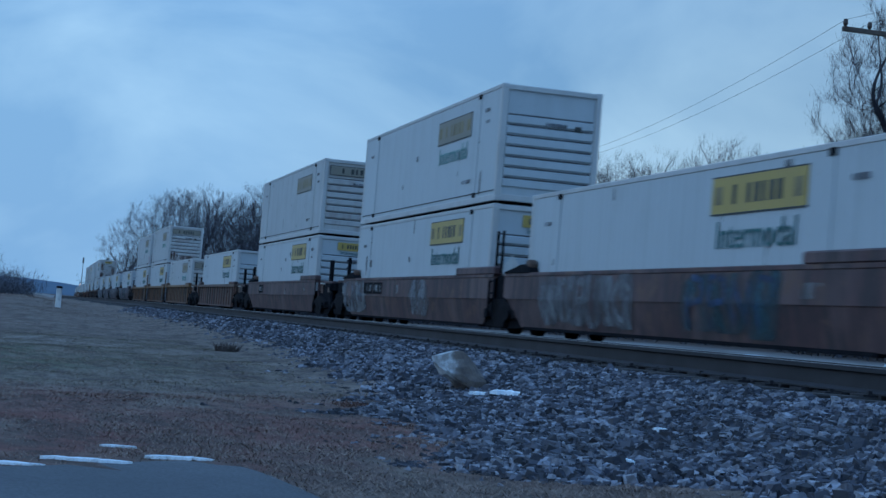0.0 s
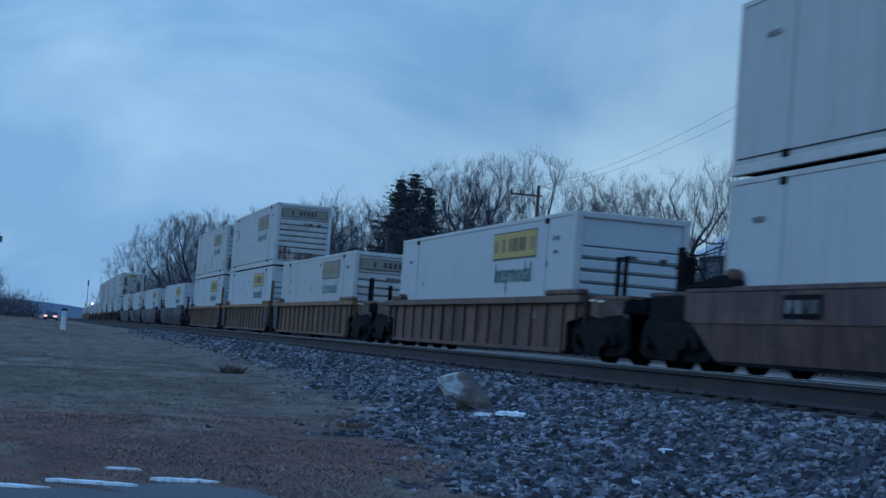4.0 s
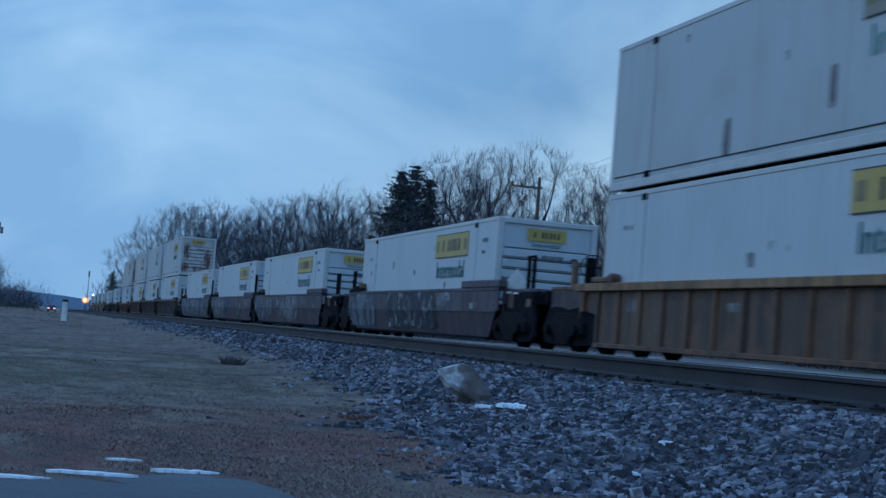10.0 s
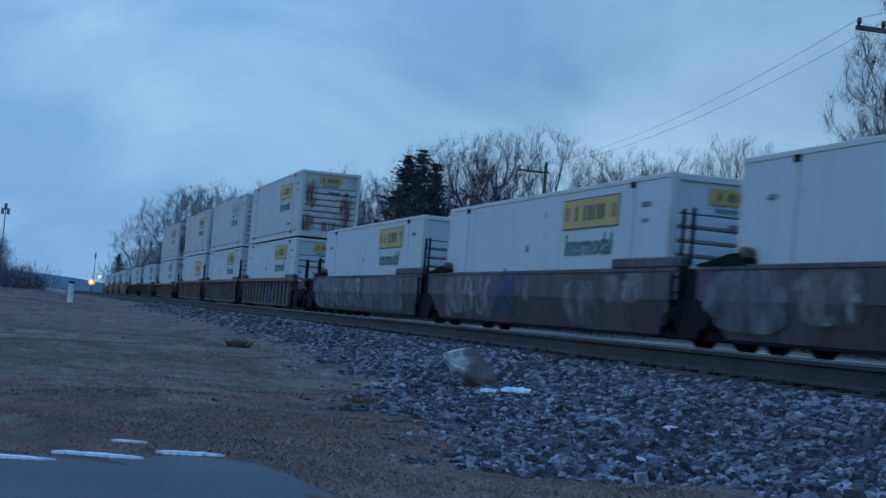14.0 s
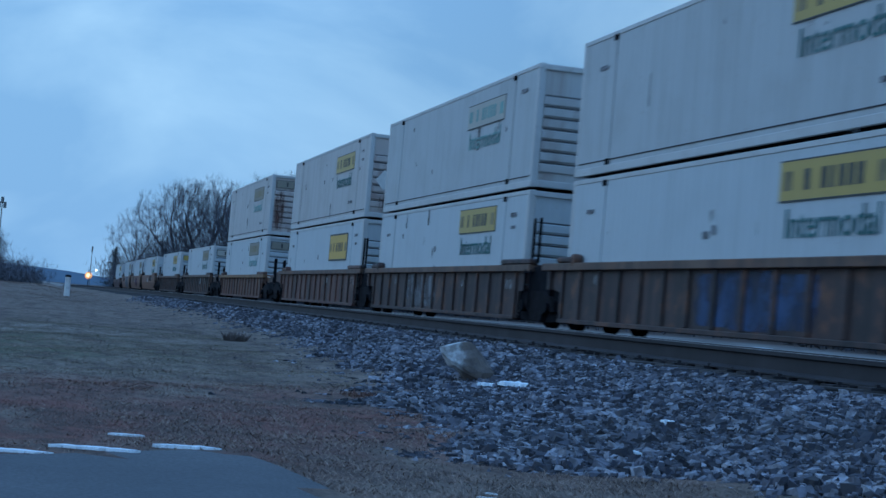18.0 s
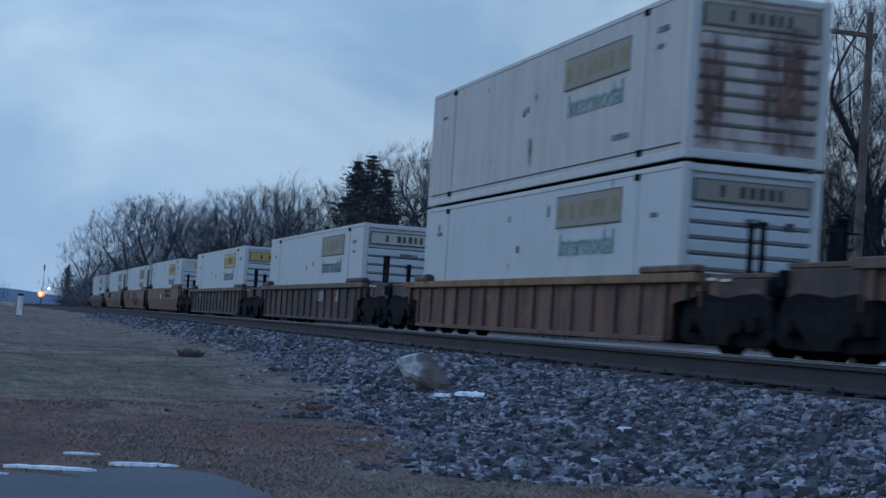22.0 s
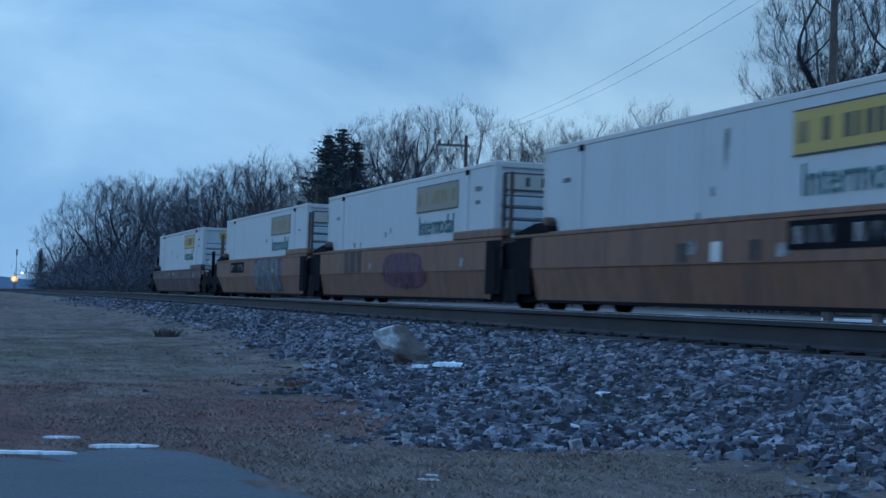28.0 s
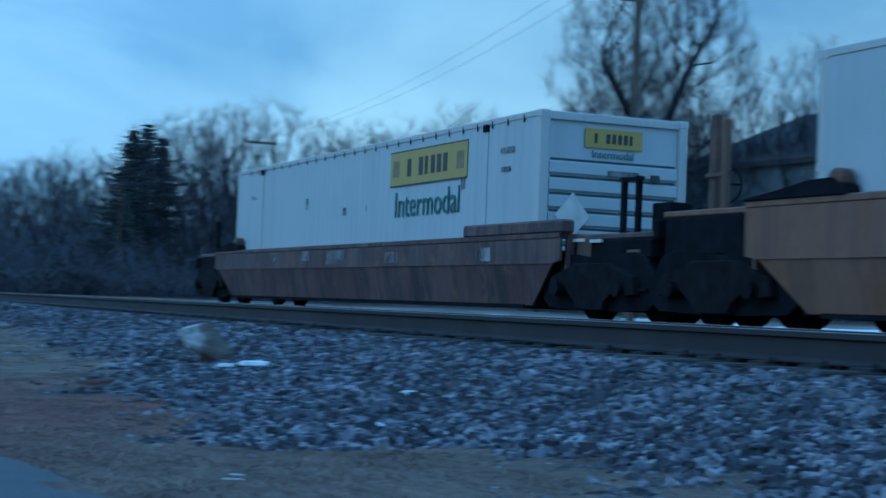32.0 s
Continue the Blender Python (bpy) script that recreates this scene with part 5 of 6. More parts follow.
    load(-173.35, seed=8, front="short", diamond=True)
    load(-197.1, seed=9, front="short")
    load(-216.3, seed=10, front="short")
    load(-235.6, seed=11, front="none")
    load(-259.3, seed=12, front="short", diamond=True)
    load(-278.6, seed=13, front="none")
    load(-297.8, seed=14, front="short", word=False, framed=True, label="clean white container with a black-framed yellow sign")
    load(-321.1, seed=15, front="long", sign="faded")
    load(-344.5, seed=16, front="long", sign="faded", bold=True, label="white container with a faded sign and long end panel")
    load(-367.4, seed=17, front="long", sign="yellow")
    load(-390.8, seed=18, front="short")
    load(-410.0, seed=19, front="long", sign="faded", bold=True, label="white container with a faded sign and pale end panel")
    load(-429.4, seed=20, front="long", sign="faded", bold=True, label="white container with a faded sign and pale end panel")
    load(-452.5, seed=21, front="short", diamond=True, label="white container with a yellow sign, last of the train")
    # containers stacked on top
    W2 = "chalky white container stacked on another container"
    def stack(x, **kw):
        lab = kw.pop("label", W2)
        kw.setdefault("paint", WHITE_OLD)
        kw.setdefault("ends", "seven")
        rides(container(lab, low=0.18, **kw), x, UPPER_Z)
    stack(-38.9, seed=31, sign="faded", front="none", paint=WHITE)
    stack(-62.9, seed=32, sign="faded", word=False, front="long")
    stack(-130.0, runs=((-0.85, 0.55, 0.7, 0.7), (0.2, 0.45, 1.3, 0.4)), seed=33, sign="faded", front="long")
    stack(-149.4, runs=((0.05, 1.1, 0.5, 1.8), (-0.95, 0.6, 0.6, 0.9)), seed=34, sign="faded", front="long", cross=True, label="chalky white container with a red sprayed cross, stacked on another")
    stack(-259.3, runs=((-0.82, 1.85, 0.50, 1.3), (-0.95, 0.62, 0.70, 0.8), (0.72, 1.15, 0.55, 1.8), (0.1, 0.5, 0.9, 0.5)), seed=35, sign="yellow", front="short", label="rust-streaked white container stacked on another container")
    stack(-278.6, seed=36, sign="pale", front="none")
    stack(-297.8, runs=((0.85, 1.5, 0.6, 2.0), (-0.4, 0.5, 1.0, 0.7)), seed=37, sign="yellow", front="none", diamond=True, paint=WHITE_STAINED, label="brown-stained white container stacked on another container")
    stack(-321.1, runs=((0.55, 1.3, 1.2, 2.2), (-0.85, 1.2, 0.5, 1.9)), seed=38, sign="faded", front="long", paint=WHITE_STAINED, label="brown-stained white container stacked on another container")


make_train()

# ---- trees ----


def crown_points(rng, height, crown, clear, count, gaps, seed, lean):
    """Places that the twigs of a crown reach for: an uneven egg with hollows in it."""
    pts, z0 = [], clear * height
    while len(pts) < count:
        u = Vector((rng.uniform(-1, 1), rng.uniform(-1, 1), rng.uniform(-1, 1)))
        side = math.hypot(u.x, u.y)
        if rng.random() > 0.35 + 0.65 * u.length:
            continue
        if side * side + u.z * u.z * (1 if u.z > 0 else 0.75) > 1:
            continue
        out = 1 + 0.30 * noise.noise(Vector((math.atan2(u.y, u.x) * 1.3, u.z * 1.6, seed)))
        p = Vector((u.x * crown * height * out, u.y * crown * height * out, z0 + (height - z0) * (0.5 + 0.5 * u.z * min(out, 1.05))))
        if noise.noise(p * (3.4 / (crown * height)) + Vector((seed * 3.1, 0, 0))) < gaps:
            continue
        pts.append((p.x + lean[0] * p.z, p.y + lean[1] * p.z, p.z))
    return np.array(pts)


def grow_tree(seed, height, crown=0.36, clear=0.22, count=900, gaps=-0.25, trunk_r=0.3, step=0.42, lean=0.04, twiggy=4, limbs=6, tip=0.013, spread=1.0, fine=0.011):
    """A bare tree as sticks (start, end, r0, r1), thick wood and twigs apart: a forking trunk, arching limbs, and boughs that grow towards the places of the crown."""
    rng = random.Random(seed)
    tilt = (rng.uniform(-lean, lean), rng.uniform(-lean, lean))
    goal = crown_points(rng, height, crown, clear, count, gaps, seed, tilt)
    nodes, parent = [np.array([0.0, 0.0, -0.3])], [-1]

    def run(start, d, length, rise, wild):
        """A limb of many steps from a node; gives its nodes."""
        i, d, made = start, Vector(d), []
        for _ in range(int(length / step)):
            d = (d + Vector((rng.uniform(-1, 1), rng.uniform(-1, 1), rng.uniform(-1, 1))) * wild + Vector((0, 0, rise))).normalized()
            parent.append(i)
            nodes.append(nodes[i] + np.array(d) * step)
            i = len(nodes) - 1
            made.append(i)
        return made

    trunk = run(0, (tilt[0], tilt[1], 1), height * (clear + 0.12), 0.06, 0.07)
    low = trunk[int(len(trunk) * clear / (clear + 0.12) * 0.8):]
    for k in range(limbs):
        f = k / max(limbs - 1, 1)
        az = k * 2.4 + seed + rng.uniform(-0.4, 0.4)
        open_by = radians((72 - 54 * f) * spread) * rng.uniform(0.85, 1.1)
        d = (math.cos(az) * math.sin(open_by), math.sin(az) * math.sin(open_by), math.cos(open_by))
        reach = height * (crown * 0.66 + (0.46 * (1 - clear) - crown * 0.58) * f) * rng.uniform(0.8, 1.1)
        run(low[int(f * (len(low) - 1))], d, reach, 0.035 * (1 - f), 0.075)
    near = np.full(len(goal), 1e9)
    who = np.zeros(len(goal), int)
    live = np.ones(len(goal), bool)
    fresh, born = list(range(len(nodes))), {}
    for _ in range(60):
        block = np.array([nodes[i] for i in fresh])
        d = np.linalg.norm(goal[:, None] - block[None], axis=2)
        k = d.argmin(1)
        best = d[np.arange(len(goal)), k]
        closer = best < near
        near[closer], who[closer] = best[closer], np.array(fresh)[k[closer]]
        live &= near > step * 1.25
        reach = live & (near < step * 7)
        if not reach.any():
            break
        fresh = []
        for i in np.unique(who[reach]):
            born[i] = born.get(i, 0) + 1
            if born[i] > 3:
                live[who == i] = False
                continue
            mine = goal[reach & (who == i)] - nodes[i]
            d = (mine / np.linalg.norm(mine, axis=1)[:, None]).mean(0)
            d = d / (np.linalg.norm(d) + 1e-9) + np.array([rng.uniform(-0.12, 0.12), rng.uniform(-0.12, 0.12), rng.uniform(0.0, 0.36)])
            if parent[i] >= 0 and born[i] == 1:
                d = d + 0.7 * (nodes[i] - nodes[parent[i]]) / step
            fresh.append(len(nodes))
            parent.append(int(i))
            nodes.append(nodes[i] + d / (np.linalg.norm(d) + 1e-9) * step)
        if len(nodes) > 6000 or not fresh:
            break
    n = len(nodes)
    tips = np.zeros(n)
    kids = np.zeros(n, int)
    for i in range(n - 1, -1, -1):
        tips[i] = max(tips[i], 1)
        if parent[i] >= 0:
            tips[parent[i]] += tips[i]
            kids[parent[i]] += 1
    power = math.log(trunk_r / tip) / math.log(max(tips.max(), 2))
    rad = tip * tips ** power
    wood, twigs = [], []
    mid = Vector((tilt[0] * height * 0.6, tilt[1] * height * 0.6, height * (clear + 0.35 * (1 - clear))))
    for i in range(n):
        if parent[i] < 0:
            continue
        p, q = Vector(nodes[parent[i]]), Vector(nodes[i])
        r1 = rad[i]
        r0 = min(rad[parent[i]], r1 * 1.35)
        (wood if r1 > 0.035 else twigs).append((p, q, r0, r1))
        if tips[i] > 5:
            continue
        d = (q - p).normalized()
        out = (q - mid).normalized()
        for k in range(3 * twiggy if kids[i] else 3 * twiggy + 5):
            e = (d * 0.6 + out * 0.35 + Vector((rng.uniform(-1, 1), rng.uniform(-1, 1), rng.uniform(-0.5, 1.0))) * 0.95 + Vector((0, 0, 0.18))).normalized()
            a = p.lerp(q, rng.random())
            if k % 3:
                a = last[0].lerp(last[1], rng.uniform(0.25, 0.75))
            last = (a, a + e * (rng.uniform(1.2, 2.6) if k % 3 == 0 else rng.uniform(0.7, 1.5)) * step)
            twigs.append((*last, fine, 0.0))
    top = sorted(s[1].z for s in twigs)[int(len(twigs) * 0.998)]
    k = height / top
    return ([(a * k, b * k, r0, r1) for a, b, r0, r1 in wood], [(a * k, b * k, r0, r1) for a, b, r0, r1 in twigs])


def sticks_mesh(name, sticks, sides, material):
    p = np.array([s[0] for s in sticks])
    q = np.array([s[1] for s in sticks])
    r0 = np.array([s[2] for s in sticks])
    r1 = np.array([s[3] for s in sticks])
    d = q - p
    d /= np.linalg.norm(d, axis=1)[:, None] + 1e-9
    ref = np.where(np.abs(d[:, 2:3]) < 0.9, np.array([[0, 0, 1.0]]), np.array([[1.0, 0, 0]]))
    u = np.cross(d, ref)
    u /= np.linalg.norm(u, axis=1)[:, None]
    v = np.cross(d, u)
    ang = np.arange(sides) * math.tau / sides
    ring = u[:, None] * np.cos(ang)[None, :, None] + v[:, None] * np.sin(ang)[None, :, None]
    co = np.concatenate([p[:, None] + ring * r0[:, None, None], q[:, None] + ring * r1[:, None, None]], 1)
    base = (np.arange(len(sticks)) * 2 * sides)[:, None, None]
    k = np.arange(sides if sides > 2 else 1)
    face = np.stack([k, (k + 1) % sides, (k + 1) % sides + sides, k + sides], -1)[None]
    faces = (base + face).reshape(-1, 4).tolist()
    if sides == 2:
        faces = [f[:3] if r < 1e-6 else f for f, r in zip(faces, r1)]
    me = bpy.data.meshes.new(name)
    me.from_pydata(co.reshape(-1, 3).tolist(), [], faces)
    me.materials.append(material)
    return me


TREE_KINDS = {}


def tree_kind(key, **kw):
    wood, twigs = grow_tree(**kw)
    TREE_KINDS[key] = (sticks_mesh("trunk", wood, 6, BARK), sticks_mesh("crown", twigs, 2, TWIG), kw["height"])


tree_kind("great", seed=5, height=16, crown=0.265, clear=0.30, count=3600, gaps=-0.05, trunk_r=0.42, step=0.34, tip=0.009, twiggy=7, limbs=10, fine=0.0062, spread=1.35)
tree_kind("leaning", seed=6, height=14, crown=0.30, clear=0.22, count=2300, gaps=-0.12, trunk_r=0.24, tip=0.0075, step=0.36, lean=0.06, twiggy=7, limbs=8, fine=0.0085)
tree_kind("oak", seed=3, height=16, crown=0.45, clear=0.20, count=2000, gaps=-0.10, trunk_r=0.46, step=0.44, twiggy=5, limbs=8, tip=0.0095, fine=0.0075, spread=1.1)
tree_kind("round", seed=8, height=15, crown=0.38, clear=0.20, count=1700, gaps=-0.15, trunk_r=0.34, step=0.44, twiggy=5, limbs=8, tip=0.0095, fine=0.0075, spread=1.1)
tree_kind("tall", seed=15, height=17, crown=0.31, clear=0.24, count=1500, gaps=-0.12, trunk_r=0.34, step=0.44, twiggy=5, limbs=6, tip=0.0095, fine=0.0075, spread=0.95)
tree_kind("forked", seed=21, height=16, crown=0.40, clear=0.18, count=800, gaps=0.0, trunk_r=0.46, step=0.50, lean=0.10, twiggy=4, limbs=4, tip=0.016, fine=0.0055, spread=0.75)
tree_kind("slim", seed=34, height=13, crown=0.26, clear=0.18, count=900, gaps=-0.2, trunk_r=0.20, step=0.40, twiggy=4, limbs=6, spread=1.0, fine=0.0075)
tree_kind("scrub", seed=40, height=9, crown=0.44, clear=0.05, count=1300, gaps=-0.3, trunk_r=0.13, step=0.34, twiggy=3, limbs=9, fine=0.0075)
tree_kind("pale", seed=51, height=14, crown=0.40, clear=0.10, count=1100, gaps=-0.3, trunk_r=0.24, step=0.50, twiggy=4, limbs=7, fine=0.0085)
tree_kind("bushy", seed=57, height=12, crown=0.48, clear=0.04, count=1100, gaps=-0.3, trunk_r=0.18, step=0.48, twiggy=4, limbs=10, fine=0.0085)


def tree(kind, x, y, height, turn, label="bare grey deciduous tree in winter"):
    trunk, crown, h = TREE_KINDS[kind]
    t = thing("tree", label, "tree", "bare trees along the railway", (x, y, gz(x, y)), turn)
    for name, me in (("trunk", trunk), ("crown", crown)):
        ob = new(name, me)
        ob.parent = t
        ob.scale = (height / h,) * 3


def tree_row(rows):
    for i, (kind, x, y, height) in enumerate(rows):
        tree(kind, x, y, height * (1.05 if x < -125 else 1.0), (i * 77) % 360)


# big trees beside the line, then the wood that runs off into the distance
tree_row([("great", -65.0, 38, 17.0), ("leaning", -68.0, 39, 13.2), ("slim", -73.5, 40, 9.4), ("slim", -76.5, 40, 10.2), ("forked", -97.0, 40, 13.0), ("round", -93.5, 42, 12.6),
          ("round", -105.5, 40, 12.6), ("round", -111.5, 43, 12.4), ("tall", -118.5, 42, 13.0)])
tree_row([("oak", -128.0, 39, 15.4), ("forked", -135.5, 38, 15.2), ("tall", -143.0, 40, 13.6), ("oak", -151.0, 39, 16.4), ("tall", -157.0, 42, 16.0),
          ("round", -178.0, 40, 14.5), ("slim", -185.0, 41, 15.0), ("round", -193.0, 40, 16.0)])
tree_row([("forked", -208.0, 38, 18.6), ("tall", -218.5, 40, 17.0), ("oak", -229.0, 39, 17.8), ("round", -243.0, 41, 18.0), ("tall", -259.0, 39, 19.2),
          ("oak", -274.0, 42, 16.0), ("round", -289.0, 39, 19.4), ("forked", -305.0, 41, 20.0), ("oak", -322.0, 40, 18.0), ("round", -341.0, 42, 22.0)])
tree_row([("oak", -362.0, 39, 25.2), ("round", -386.0, 41, 25.5), ("oak", -414.0, 38, 26.5), ("tall", -436.0, 42, 19.0), ("round", -462.0, 40, 17.0),
          ("oak", -500.0, 44, 16.0), ("round", -565.0, 38, 27.0), ("round", -590.0, 46, 20.0), ("oak", -640.0, 44, 18.0)])
tree_row([("scrub", -58.5, 40, 10.0), ("slim", -55.0, 42, 10.6), ("scrub", -51.5, 44, 10.0), ("round", -57.5, 41, 11.6), ("leaning", -52.5, 43, 11.0), ("round", -49.0, 46, 11.5), ("tall", -44.0, 44, 11.5),
          ("round", -39.0, 45, 12.0), ("scrub", -97.5, 37, 8.0), ("scrub", -69.5, 36, 9.5), ("scrub", -63.0, 36, 9.8), ("scrub", -66.5, 35, 8.6), ("scrub", -60.0, 37, 9.0)])


def backwood(count, seed, x0, x1, y0, y1, h0, h1):
    rng = random.Random(seed)
    for i in range(count):
        x, y = rng.uniform(x0, x1), rng.uniform(y0, y1)
        if -130 < x < -55 and 63.4 < math.degrees(math.atan2(-x, y)) < 66.9:
            continue
        tree(rng.choice(("pale", "bushy")), x, y, rng.uniform(h0, h1), rng.uniform(0, 360), "bare tree in the winter wood behind the line")


def far_hedge():
    rng = random.Random(31)
    for i in range(22):
        x = -165 - i * 10 + rng.uniform(-5, 5)
        tree("bushy", x, -4.5 - rng.uniform(0, 5) + 0.004 * (x + 165), rng.uniform(5.0, 7.0) + i * 0.22, rng.uniform(0, 360), "bare bushy tree in the hedge beyond the grass")


far_hedge()
backwood(14, 5, -160, -45, 46, 70, 9, 12)
backwood(18, 6, -330, -150, 44, 60, 11, 16)
backwood(14, 7, -700, -320, 44, 70, 12, 17)


def conifer(x, y, height, seed):
    rng = random.Random(seed)
    t = thing("conifer", "dark green spruce tree standing among bare trees", "tree", "spruces", (x, y, gz(x, y)))
    bm = bmesh.new()
    tube(bm, [(0, 0, -0.2), (0, 0, height * 0.5), (0, 0, height * 0.98)], [0.24, 0.14, 0.03], 7)
    part("trunk", bm, BARK, t)
    verts, faces = [], []
    z = height * 0.08
    while z < height * 0.985:
        k = z / height
        reach = ((1 - k) ** 0.70 * height * 0.34 + 0.25) * (1 + 0.16 * math.sin(z * 2.1 + seed))
        for b in range(rng.randint(7, 10)):
            a = rng.uniform(0, math.tau)
            length = reach * rng.uniform(0.5, 1.3)
            droop = rng.uniform(0.05, 0.35)
            n = max(3, int(length / 0.26))
            for i in range(n):
                f = (i + 0.6) / n
                cx, cy = math.cos(a) * length * f, math.sin(a) * length * f
                cz = z - droop * length * f + 0.22 * length * f * f
                w = 0.38 * (1.25 - f * 0.7)
                for _ in range(3):
                    o = [rng.uniform(-1, 1) * w for _ in range(9)]
                    m = len(verts)
                    verts += [(cx + o[0], cy + o[1], cz + o[2] * 0.45), (cx + o[3], cy + o[4], cz + o[5] * 0.45 - 0.12), (cx + o[6], cy + o[7], cz + o[8] * 0.45)]
                    faces.append((m, m + 1, m + 2))
        z += rng.uniform(0.34, 0.62) * (1.15 - 0.5 * k)
    me = bpy.data.meshes.new("crown")
    me.from_pydata(verts, [], faces)
    me.materials.append(NEEDLE)
    ob = new("crown", me)
    ob.parent = t


conifer(-168.5, 38, 17.2, 1)
conifer(-162.0, 38, 17.3, 2)
conifer(-175.0, 39, 14.2, 5)
conifer(-156.0, 38, 15.4, 6)
conifer(-720.0, 40, 18.5, 4)


def thicket_mesh(seed, width, depth, height, count):
    """A tangle of arching stems with side shoots and fine twigs."""
    rng = random.Random(seed)
    sticks = []

    def wild(up):
        return Vector((rng.uniform(-1, 1), rng.uniform(-1, 1), rng.uniform(-up, 1 - up)))

    for _ in range(count):
        p = Vector((rng.uniform(-width / 2, width / 2), rng.uniform(-depth / 2, depth / 2), -0.3))
        d = Vector((rng.uniform(-0.9, 0.9), rng.uniform(-0.9, 0.9), 1)).normalized()
        hump = 0.62 + 0.38 * math.sin(p.x * 1.1 + seed * 2) * math.cos(p.y * 0.9 + seed)
        hh = height * rng.uniform(0.6, 1.05) * hump
        r = rng.uniform(0.02, 0.04)
        for i in range(5):
            q = p + d * hh / 5
            sticks.append((p, q, r, r * 0.8))
            for _ in range(3):
                e = (d * 0.4 + wild(0.35)).normalized()
                m = q + e * hh * rng.uniform(0.10, 0.24)
                sticks.append((q, m, r * 0.7, 0.018))
                for _ in range(2):
                    f = (e * 0.5 + wild(0.4)).normalized()
                    sticks.append((m, m + f * hh * rng.uniform(0.12, 0.26), 0.020, 0.0))
            p, r = q, r * 0.8
            d = (d + wild(0.5) * 0.75).normalized()
    return sticks_mesh("thicket", sticks, 2, BRUSH)


THICKETS = [thicket_mesh(s, 10, 6, 5.0, 72) for s in (1, 2, 3)]


def toward_house(x, y):
    """The gap in the growth through which the house shows."""
    return -130 < x < -55 and 62.9 < math.degrees(math.atan2(-x, y)) < 67.4 and y < 53


def thicket(x, y, height, turn, label="tangle of bare brown brush"):
    if toward_house(x, y):
        return
    ob = new("thicket", THICKETS[int(abs(x * 7 + y)) % 3])
    k = height / 5.0
    ob.matrix_basis = pose(x, y, gz(x, y), 0, 0, turn) @ Matrix.Diagonal((max(1, k), max(1, k), k, 1))
    tagged(ob, label, "brush", "", "stuff")


def thickets():
    rng = random.Random(12)
    x = -46.0
    while x > -640:
        far = -x
        for y in (35, 41):
            h = (4.6 + 0.014 * far) * rng.uniform(0.75, 1.2)
            if far > 150:
                h += 3.0
            thicket(x + rng.uniform(-3, 3), y + rng.uniform(-2, 2) + max(0.0, far - 250) * 0.03, h, rng.uniform(-25, 25))
        if far > 120:
            thicket(x + rng.uniform(-3, 3), 56 + rng.uniform(-3, 3) + max(0.0, far - 250) * 0.03, (6.0 + 0.020 * far) * rng.uniform(0.85, 1.15), rng.uniform(-25, 25), "dark tangle of undergrowth in the wood")
        x -= 6.0 + far * 0.018
    for i in range(26):
        x = -150 - i * 9 + rng.uniform(-3, 3)
        thicket(x, -3.0 + 0.0085 * (x + 150) * -1 + rng.uniform(-6, 0.3), rng.uniform(3.4, 5.4) + i * 0.14, rng.uniform(0, 180), "dark leafless hedge bushes beyond the grass")


thickets()

# ---- poles and wires ----


def utility_pole(x, y, height, arm, label):
    p = thing("utility_pole", label, "utility pole", "poles along the railway", (x, y, gz(x, y)))
    bm = bmesh.new()
    tube(bm, [(0, 0, -0.5), (0, 0, height)], [0.17, 0.11], 10)
    part("shaft", bm, POLE, p)
    z = height - 0.7
    bm = bmesh.new()
    box(bm, -0.07, 0.07, -arm, 0.25, z - 0.07, z + 0.07)
    beam = part("crossarm", bm, POLE, p, bevel=0.01)
    bm = bmesh.new()
    tube(bm, [(0.05, -arm * 0.45, z - 0.04), (0.05, 0, z - 0.75)], [0.025, 0.025], 5)
    part("brace", bm, POLE, p)
    for y1 in (-arm + 0.08, -arm * 0.62):
        bm = bmesh.new()
        tube(bm, [(0, y1, z + 0.07), (0, y1, z + 0.16), (0, y1, z + 0.30)], [0.03, 0.085, 0.06], 8)
        part("insulator", bm, PORCELAIN, beam, "dark insulator")
    return Vector((x, y - arm + 0.08, gz(x, y) + z + 0.28)), Vector((x, y - arm * 0.62, gz(x, y) + z + 0.28))


ends = [utility_pole(-45.3, 26.0, 10.8, 2.35, "tall weathered wooden pole with a one-sided crossarm"),
        utility_pole(-104.9, 33.0, 11.1, 1.95, "weathered wooden pole with a one-sided crossarm"),
        utility_pole(-150.5, 33.0, 10.6, 1.2, "weathered wooden pole beside the spruce"),
        utility_pole(-205.0, 33.0, 10.0, 1.2, "weathered wooden pole beside the wood")]
ends.insert(0, (Vector((-2.0, 21.5, 11.4)), Vector((-2.0, 22.5, 11.4))))


def wires():
    for k in range(2):
        for a, b in zip(ends, ends[1:]):
            pts = [a[k].lerp(b[k], i / 16) - Vector((0, 0, 1.0 * 4 * (i / 16) * (1 - i / 16))) for i in range(17)]
            bm = bmesh.new()
            tube(bm, pts, [0.0062] * 17, 5)
            tagged(new("power_line", finish(bm, "power_line", WIRE)), "thin dark overhead wire between poles", "wire", "overhead wires")


wires()

# ---- things beside the line ----


